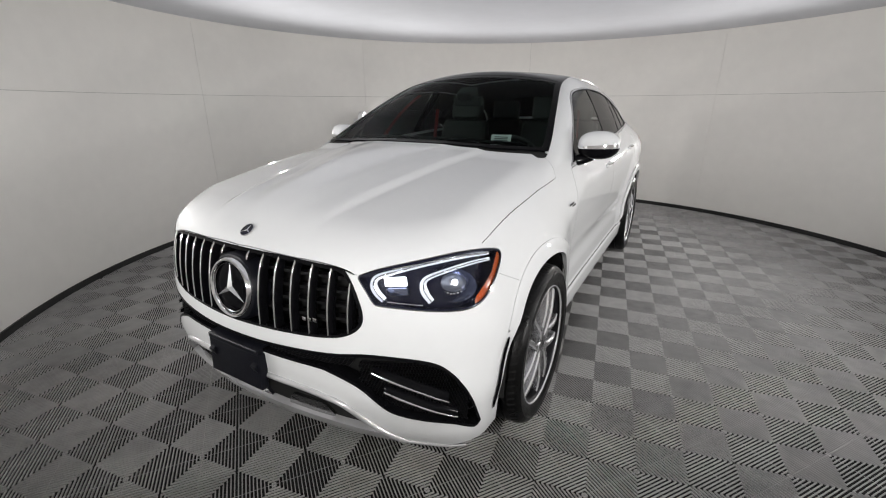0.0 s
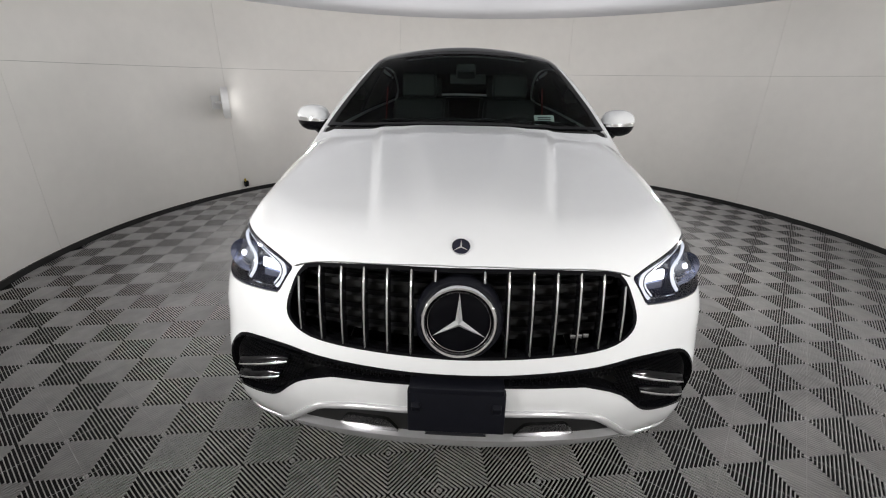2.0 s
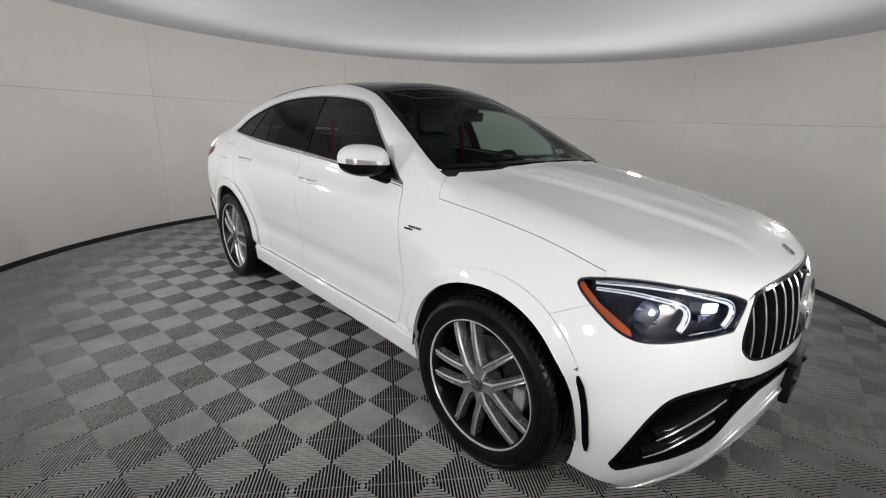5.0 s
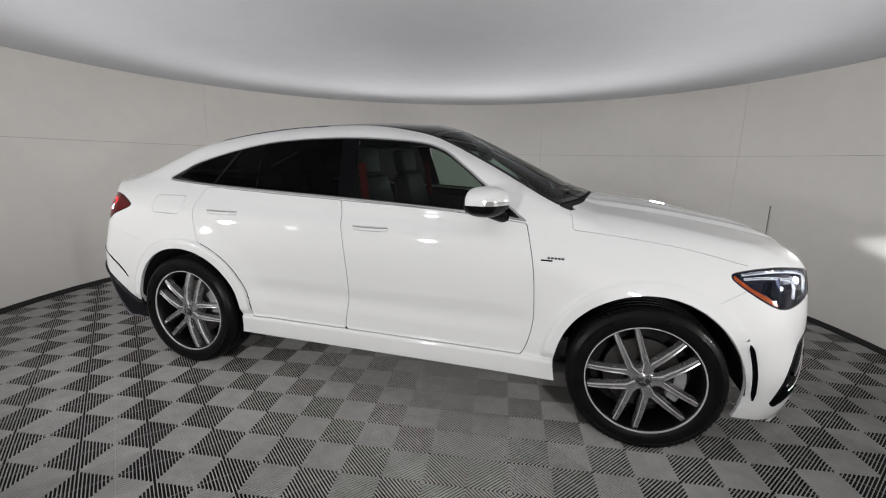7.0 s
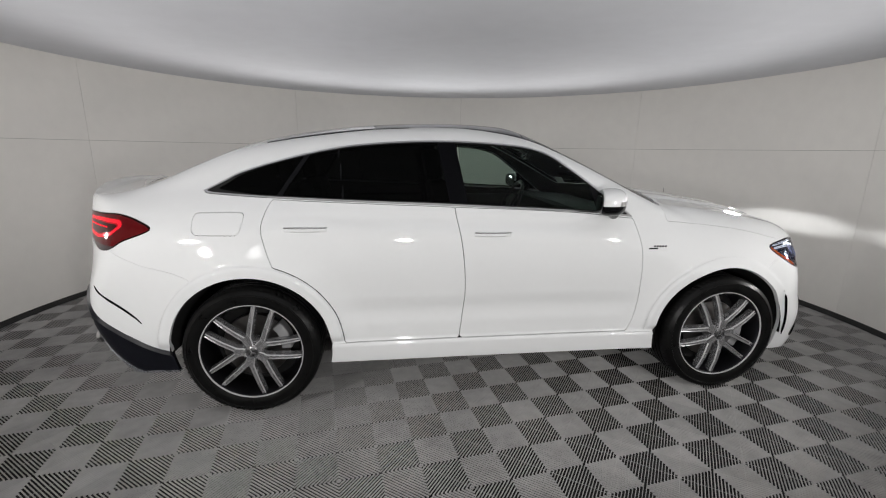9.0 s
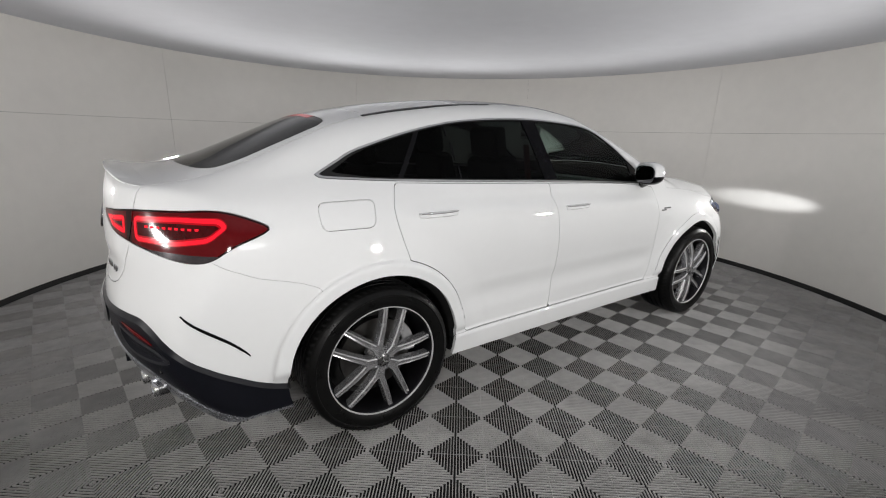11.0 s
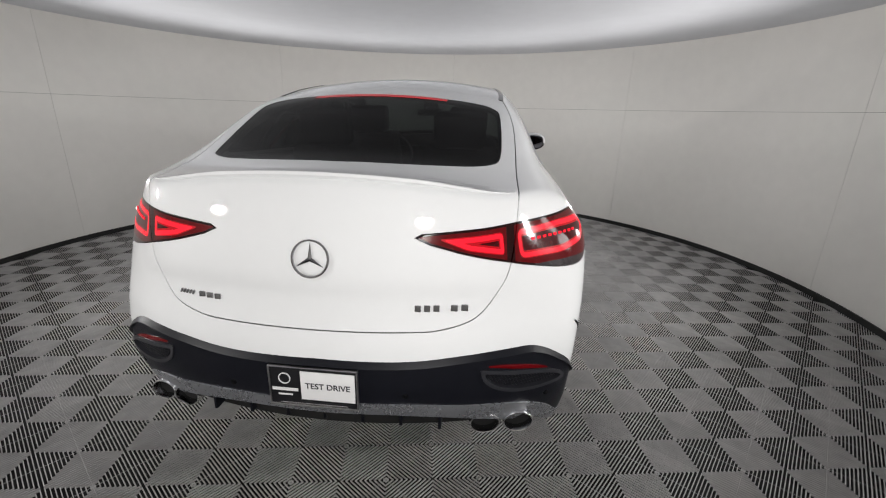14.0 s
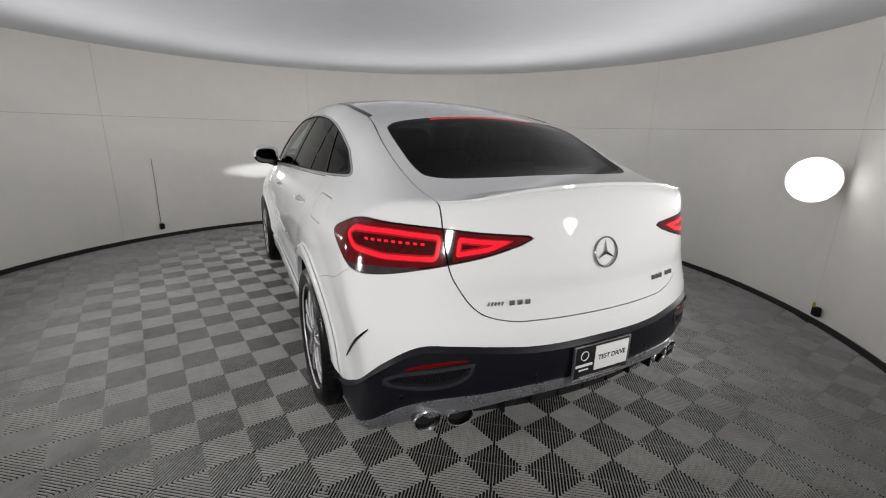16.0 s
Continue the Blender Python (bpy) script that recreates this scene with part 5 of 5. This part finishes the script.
# exhaust tips
for y, xx, zz in ((.581, -2.452, .420), (.705, -2.416, .410)):
    for s in (1, -1):
        ex = new("exhaust_tip")
        ex.parent = car
        ex.matrix_local = pose(xx, s * y, zz, 0, 6, 90 + s * -8) @ Matrix.Diagonal((1.18, 1, .86, 1))
        tagged(ex, "round chrome exhaust tip")
        solid("pipe", lathe([(.030, -.06), (.048, -.055), (.049, -.002), (.0475, .008), (.044, .009), (.041, .0), (.038, -.07), (.0, -.075)][::-1], 40), DARK_CHROME, ex, sharp=40)
        solid("tip_ring", lathe([(.0495, -.008), (.0500, .004), (.0475, .010), (.0435, .009), (.0410, -.002)], 40), CHROME, ex, "chrome rim", sharp=40)
        # black disc put near the rim for the shade inside the pipe
        solid("bore_disc", lathe([(.0, -.022), (.0400, -.022)][::-1], 40), UNDER_BLACK, ex, "black disc for the shade inside the pipe")
# diffuser fins
for y in np.linspace(-.42, .42, 7):
    bm = bmesh.new()
    box(bm, (-2.455, y, .462), (.13, .012, .075), (0, 0, 0), bevel=.003, taper=(1.0, .8))
    part("diffuser_fin", bm, GRAIN_BLACK, lower)
one("under_panel", pushed(under, -.05), UNDER_BLACK, "dark underside panel", depth=.0)
for y in (.305, -.305, .80, -.80):
    zz = .582 if abs(y) < .5 else .52
    solid("parking_sensor", moved(lathe([(.0, .002), (.010, .002), (.012, -.004)], 20), pose(float(surface_x([abs(y)], [zz], False)[0]), y, zz, 0, 0, 90 - math.copysign(18, y) * (abs(y) > .5))), GLOSS_BLACK, lower)


# ---------------------------------------------------------------- mirrors, handles, side badges
def ellipsoid(c, r, power=2.4, n=28, m=18):
    v, f = [], []
    for i in range(n):
        for j in range(m + 1):
            u, t = 2 * math.pi * i / n, math.pi * (j / m - .5)
            sp = lambda s: math.copysign(abs(s) ** (2 / power), s)
            v.append((c[0] + r[0] * sp(math.cos(t)) * sp(math.cos(u)), c[1] + r[1] * sp(math.cos(t)) * sp(math.sin(u)), c[2] + r[2] * sp(math.sin(t))))
    for i in range(n):
        for j in range(m):
            a, b = i * (m + 1) + j, ((i + 1) % n) * (m + 1) + j
            f.append((a, b, b + 1, a + 1))
    return np.array(v), f


for side in (1, -1):
    flip = (lambda m: m) if side > 0 else mirror
    mir = new("door_mirror")
    mir.parent = car
    tagged(mir, "white door mirror with black lower shell")
    body = ellipsoid((0, 0, 0), (.098, .108, .080), 2.7, 40, 28)
    v = body[0]
    v[:, 0] *= 1 - .12 * (v[:, 1] / .108)
    v[:, 0] -= .035 * (v[:, 1] / .108)
    v[:, 2] *= 1 - .14 * np.clip(v[:, 1] / .108, 0, 1) ** 2
    v[:, 0] = np.maximum(v[:, 0], -.060 - .035 * (v[:, 1] / .108))
    v = v + np.array((.617, .978, 1.250))
    top, low = clip((v, body[1]), v[:, 2] - 1.236)
    solid("cap", flip(top), PAINT, mir, "white mirror cap", sharp=40)
    solid("lower_shell", flip(low), GLOSS_BLACK, mir, "gloss black lower shell", sharp=40)
    strip = clip(top, .012 - np.abs(top[0][:, 2] - (1.240 + .06 * (top[0][:, 1] - .93))))[0]
    strip = clip(strip, strip[0][:, 0] - .625)[0]
    c = np.array((.605, .978, 1.240))
    strip = (c + (strip[0] - c) * 1.018, strip[1])
    solid("indicator", flip(strip), CHROME, mir, "bright indicator strip", sharp=40)
    glass = ellipsoid((.548, .980, 1.247), (.006, .088, .060), 3, 24, 12)
    g = glass[0]
    g[:, 0] -= .030 * ((g[:, 1] - .98) / .108)
    solid("mirror_glass", flip(glass), MIRROR_GLASS, mir, "mirror glass", sharp=60)
    arm = tube([(.70, .862, 1.163), (.68, .90, 1.172), (.64, .945, 1.190)], [.036, .032, .030], 12)
    solid("foot", flip(arm), GLOSS_BLACK, mir, "black mirror foot", sharp=40)
    for x0, x1, zz, door in ((-.18, .04, 1.056, front_doors), (-1.25, -1.02, 1.092, rear_doors)):
        xs = np.linspace(x0, x1, 12)
        ys = surface_y(xs, zz)
        bowl = .020 * np.sin(np.linspace(0, math.pi, 12)) ** .5 + .006
        v, f = [], []
        for xx, yy, bb in zip(xs, ys, bowl):
            for dz, dy in ((-.013, -.004), (-.014, .4), (-.006, 1), (.008, 1), (.015, .5), (.014, -.004)):
                v.append((xx, yy + (dy * bb if dy > 0 else dy), zz + dz))
        for i in range(11):
            for j in range(5):
                p = i * 6 + j
                f.append((p, p + 6, p + 7, p + 1))
        f += [tuple(range(6)), tuple(66 + j for j in range(6))[::-1]]
        handle = new("door_handle")
        handle.parent = door[0 if side > 0 else 1]
        tagged(handle, "white door handle with a chrome strip")
        solid("grip", flip((np.array(v), f)), PAINT, handle, sharp=40)
        pts = [(xx, yy + bb + .001, zz + .011) for xx, yy, bb in zip(xs, ys, bowl)]
        solid("chrome_strip", flip(tube(pts, .0036)), CHROME, handle, "chrome strip", sharp=60)
    yb = float(surface_y([.97], [.965])[0])
    bm = bmesh.new()
    box(bm, (.945, side * (yb + .004), .958), (.060, .004, .008), (0, 0, 0), bevel=.001)
    part("fender_badge", bm, GLOSS_BLACK, car, "dark fender badge bar")
    for k in range(5):
        bm = bmesh.new()
        box(bm, (.955 + k * .018, side * (yb + .003), .972), (.012, .004, .011), (0, 0, 0), bevel=.0015)
        part("lettering_block", bm, DARK_CHROME, car)


# ---------------------------------------------------------------- wheels
def spoke_v():
    """One Y-shaped spoke about the y axis: a stem from the hub that parts into two arms; the face looks to +y."""
    def beam(rows):
        """A bar with chamfered edges through (x, z, half width, height, side direction)."""
        v, f, m = [], [], 8
        for x, z, w, y, d in rows:
            for e, h in ((-w - .006, -.046), (-w, -.0075), (-w + .0046, 0), (-w * .12, -.0030), (w * .12, -.0030), (w - .0046, 0), (w, -.0075), (w + .006, -.046)):
                v.append((x + d[0] * e, y + h, z + d[1] * e))
        for i in range(len(rows) - 1):
            for j in range(m - 1):
                p = i * m + j
                f.append((p, p + 1, p + m + 1, p + m))
        f += [tuple(range(m))[::-1], tuple((len(rows) - 1) * m + j for j in range(m))]
        return np.array(v), f
    bars = []
    for s in (1, -1):
        root, tip = np.array((-s * .0150, .088)), np.array((-s * .280 * math.sin(radians(25)), .280 * math.cos(radians(25))))
        d = (tip - root) / np.linalg.norm(tip - root)
        side = (-d[1], d[0])
        rows = []
        for t in np.linspace(0, 1, 9):
            c = root + (tip - root) * t
            rows.append((c[0], c[1], .0150 - .0035 * t, .020 + .010 * (1 - t) + .008 * math.sin(math.pi * t), side))
        bars.append(beam(rows))
    bars.append(beam([(0, .036 + .015 * i, .0225 + .0018 * i, .0290 + .0006 * i, (-1, 0)) for i in range(5)]))
    return joined(*bars)


def build_wheel():
    w = new("wheel")
    w.parent = car
    tagged(w, "five-pair-spoke grey alloy wheel with a black tyre")
    R = HUB_Z
    half = .140
    prof = [(.286, -half + .01), (.305, -half), (.345, -half - .004), (.368, -half + .004), (.380, -half + .022), (R, -half + .05)]
    for g in (-.065, -.022, .022, .065):
        prof += [(R + .001, g - .006), (R - .009, g - .0045), (R - .009, g + .0045), (R + .001, g + .006)]
    prof += [(R, half - .05), (.380, half - .022), (.368, half - .004), (.352, half + .003), (.350, half + .0052), (.346, half + .0052), (.344, half + .003), (.318, half + .004), (.300, half - .001), (.287, half - .008), (.284, half - .02)]
    solid("tyre", lathe(prof, 96), RUBBER, w, "black road tyre", sharp=35)
    # tread blocks cut across
    v, f = [], []
    for k in range(72):
        q = 2 * math.pi * k / 72
        for s in (1, -1):
            n = len(v)
            for dq, y, r in ((0, .098, R + .0012), (.030, .128, R - .006), (.055, .128, R - .006), (.025, .098, R + .0012)):
                v.append((r * math.cos(q + dq), s * y, r * math.sin(q + dq)))
            f.append((n, n + 1, n + 2, n + 3))
    tagged(solid("tread", (np.array(v), f), UNDER_BLACK, w, smooth=False), kind="stuff")
    v, f = [], []
    for k in range(60):
        if k % 20 > 8 or k % 4 == 3:
            continue
        q = 2 * math.pi * (k / 60 + .11)
        n = len(v)
        for dq, r in ((-.016, .318), (.016, .318), (.016, .333), (-.016, .333)):
            v.append((r * math.cos(q + dq), half + .0062, r * math.sin(q + dq)))
        f.append((n, n + 1, n + 2, n + 3))
    tagged(solid("sidewall_marks", (np.array(v), f), RUBBER, w, "raised unreadable marks on the tyre wall", smooth=False), kind="stuff")
    rim = [(.250, -.12), (.272, -.125), (.279, -.115), (.261, -.09), (.253, -.03), (.258, .06), (.270, .090), (.275, .118), (.281, .128), (.2875, .134), (.2875, .128), (.287, .10)]
    solid("rim", lathe([(r, h) for r, h in rim], 80), ALLOY_DARK, w, "dark grey rim barrel", sharp=35)
    solid("rim_lip", lathe([(.2800, .1), (.2812, .130), (.2835, .1355), (.2870, .1355), (.288, .133), (.288, .120)], 80), ALLOY_EDGE, w, "machined rim edge", sharp=35)
    arm = mesh_data("twin_spoke", moved(spoke_v(), pose(0, .098, 0)), ALLOY)
    arm.set_sharp_from_angle(angle=radians(30))
    arm.materials.append(ALLOY_EDGE)
    for g in arm.polygons:
        if .25 < g.normal.y < .70:
            g.material_index = 1
    for k in range(5):
        s = new("twin_spoke", arm)
        s.parent = w
        s.matrix_local = pose(0, 0, 0, 0, 72 * k, 0)
    solid("hub", lathe([(.0, .122), (.030, .122), (.036, .118), (.062, .112), (.066, .09), (.066, .03)], 40), ALLOY, w, "alloy hub", sharp=35)
    solid("hub_cap", lathe([(.0, .129), (.024, .128), (.031, .124), (.033, .116)], 36), DARK_CHROME, w, "round hub cap", sharp=40)
    solid("cap_shape", joined(*[moved(slab([(-.004, 0), (.004, 0), (.0015, .024), (-.0015, .024)], .004), pose(0, .131, 0, 90, 120 * k, 0)) for k in range(3)]), CHROME, w, smooth=False)
    nut = mesh_data("wheel_bolt", lathe([(.0, .126), (.0075, .126), (.0090, .122), (.0090, .10)], 12), DARK_CHROME)
    for k in range(5):
        b = new("wheel_bolt", nut)
        b.parent = w
        q = radians(36 + 72 * k + 18)
        b.location = (.050 * math.cos(q), -.003, .050 * math.sin(q))
    solid("brake_disc", lathe([(.0, .012), (.085, .012), (.088, .030), (.19, .030), (.192, .026), (.192, .004), (.09, .004)], 64), DISC, w, "steel brake disc", sharp=35)
    bm = bmesh.new()
    for k in range(5):
        q = radians(160 + 9.5 * k)
        box(bm, (.180 * math.cos(q), .030, .180 * math.sin(q)), (.060, .075, .040), (0, -math.degrees(q), 0), bevel=.010)
    part("brake_caliper", bm, CALIPER, w, "grey brake caliper")
    solid("backplate", lathe([(.0, -.05), (.256, -.05)], 48), UNDER_BLACK, w)
    return w


first = build_wheel()
TRACK = .846
first.matrix_basis = pose(AXLE_F, TRACK, HUB_Z, 0, 12, 0)
copy_thing(first, pose(AXLE_R, TRACK, HUB_Z, 0, -31, 0))
copy_thing(first, pose(AXLE_F, -TRACK, HUB_Z, 0, -13, 180))
copy_thing(first, pose(AXLE_R, -TRACK, HUB_Z, 0, 20, 180))
# wheel housings
for ax in (AXLE_F, AXLE_R):
    for s in (1, -1):
        v, f = [], []
        for i in range(37):
            q = radians(-2 + 184 * i / 36)
            for y in (.955, .93, .60, .50):
                r = ARCH + (.004 if y < .94 else .0)
                v.append((ax + r * math.cos(q), s * y, max(HUB_Z + r * math.sin(q), .14)))
        for i in range(36):
            for j in range(3):
                p = i * 4 + j
                f.append((p, p + 1, p + 5, p + 4))
        n = len(v)
        v += [(ax, s * .50, HUB_Z)]
        f += [(n, i * 4 + 3, (i + 1) * 4 + 3) for i in range(36)]
        solid("wheel_housing", (np.array(v), f), UNDER_BLACK, car, "black wheel arch lining")
bm = bmesh.new()
box(bm, (0, 0, .30), (2.0, 1.72, .10), bevel=.03)
box(bm, (1.9, 0, .34), (.55, 1.0, .10), bevel=.03)
box(bm, (-1.95, 0, .40), (.75, 1.1, .10), bevel=.03)
part("underbody", bm, UNDER_BLACK, car)


# ---------------------------------------------------------------- cabin
def seat(x, y, tall=1.0):
    s = new("seat")
    s.parent = car
    s.location = (x, y, 0)
    tagged(s, "black leather seat")
    bm = bmesh.new()
    box(bm, (.02, 0, .70), (.54, .52, .18), (0, -6, 0), bevel=.06)
    part("cushion", bm, INTERIOR, s)
    bm = bmesh.new()
    box(bm, (-.30, 0, 1.02), (.17, .52, .66 * tall), (0, -14, 0), bevel=.06, taper=(.8, .82))
    part("backrest", bm, INTERIOR, s)
    bm = bmesh.new()
    box(bm, (-.405, 0, 1.02 + .42 * tall), (.11, .29, .20), (0, -10, 0), bevel=.045)
    part("headrest", bm, INTERIOR, s)
    for dy in (-.055, .055):
        solid("headrest_post", tube([(-.38, dy, 1.28), (-.395, dy, 1.38)], .007), CHROME, s)


for y in (.38, -.38):
    seat(.02, y)
    seat(-.92, y, .92)
bm = bmesh.new()
box(bm, (.78, 0, 1.045), (.50, 1.42, .22), (0, 4, 0), bevel=.06)
box(bm, (.56, 0, .82), (.30, 1.40, .36), bevel=.05)
box(bm, (.10, 0, .74), (.9, .26, .30), bevel=.05)
part("dashboard", bm, INTERIOR, car, "black dashboard and centre console")
sw = new("steering_wheel")
sw.parent = car
sw.matrix_local = pose(.40, .38, 1.10, 0, -64, 0)
tagged(sw, "black steering wheel")
solid("wheel_rim", tube([(.185 * math.cos(2 * math.pi * i / 40), .185 * math.sin(2 * math.pi * i / 40), 0) for i in range(40)], .016, 10, True), INTERIOR, sw)
bm = bmesh.new()
box(bm, (0, 0, -.01), (.13, .17, .04), bevel=.015)
box(bm, (0, 0, -.01), (.05, .36, .02), bevel=.006)
part("hub", bm, INTERIOR, sw)
rv = new("rear_view_mirror")
rv.parent = car
rv.location = (.405, .02, 1.495)
tagged(rv, "rear-view mirror on the windscreen")
bm = bmesh.new()
box(bm, (0, 0, 0), (.030, .235, .062), (0, 8, -8), bevel=.012)
part("housing", bm, INTERIOR, rv)
bm = bmesh.new()
box(bm, (-.017, .003, 0), (.003, .215, .048), (0, 8, -8), bevel=.004)
part("mirror_glass", bm, LAMP_CHROME, rv)
bm = bmesh.new()
box(bm, (-.01, -.015, .050), (.11, .13, .06), (0, 25, 0), bevel=.02)
part("sensor_pod", bm, INTERIOR, rv)
for y in (.60, -.60):
    bx = .0
    v = [(bx - .30, y * 1.06, 1.43), (bx - .25, y * 1.06, 1.43), (bx - .17, y * 1.12, .85), (bx - .22, y * 1.12, .85)]
    band = np.array([(a0, b0 - math.copysign(.004 * k, y), c0) for k in (0, 1) for a0, b0, c0 in v])
    solid("seat_belt", (band, [(0, 1, 2, 3), (7, 6, 5, 4), (0, 4, 5, 1), (1, 5, 6, 2), (2, 6, 7, 3), (3, 7, 4, 0)]), BELT_RED, car, "red seat belt", smooth=False)
for y in (.68, -.68):
    bm = bmesh.new()
    box(bm, (-.02, y * .90, .84), (2.2, .05, .60), (0, 0, 0), bevel=.02)
    part("door_card", bm, INTERIOR, car)
bm = bmesh.new()
box(bm, (-.45, 0, .56), (2.4, 1.5, .06), bevel=.01)
part("cabin_floor", bm, INTERIOR, car)
bm = bmesh.new()
box(bm, (-1.62, 0, 1.00), (.9, 1.25, .08), (0, -4, 0), bevel=.02)
part("luggage_cover", bm, INTERIOR, car)
# price card behind the windscreen
bm = bmesh.new()
box(bm, (0, 0, 0), (.004, .118, .066), bevel=.001)
card = part("price_card", bm, PAPER, car, "small white card behind the windscreen")
card.matrix_local = pose(.872, .468, 1.280, 0, -38, 10)
for k in range(3):
    bm = bmesh.new()
    box(bm, (.0030, 0, .016 - k * .012), (.002, .080, .0045))
    part("text_bar", bm, INK, card)
# wiper
solid("wiper", tube([(1.02, .38, 1.272), (1.04, .10, 1.288), (1.04, -.20, 1.287), (1.00, -.46, 1.272)], .010), GLOSS_BLACK, car, "black wiper arm")
solid("wiper", tube([(.90, .64, 1.262), (.99, .45, 1.274), (1.02, .22, 1.288)], .010), GLOSS_BLACK, car, "black wiper arm")

# low beams
for s in (1, -1):
    beam = bpy.data.lights.new("low_beam", "SPOT")
    beam.energy, beam.spot_size, beam.spot_blend, beam.shadow_soft_size = 40, radians(70), .7, .03
    beam.color = (.95, .97, 1)
    ob = new("low_beam", beam)
    ob.matrix_world = look((2.36, s * .66, .87), (4.2, s * .74, .83)) @ Matrix.Diagonal((1, .16, 1, 1))
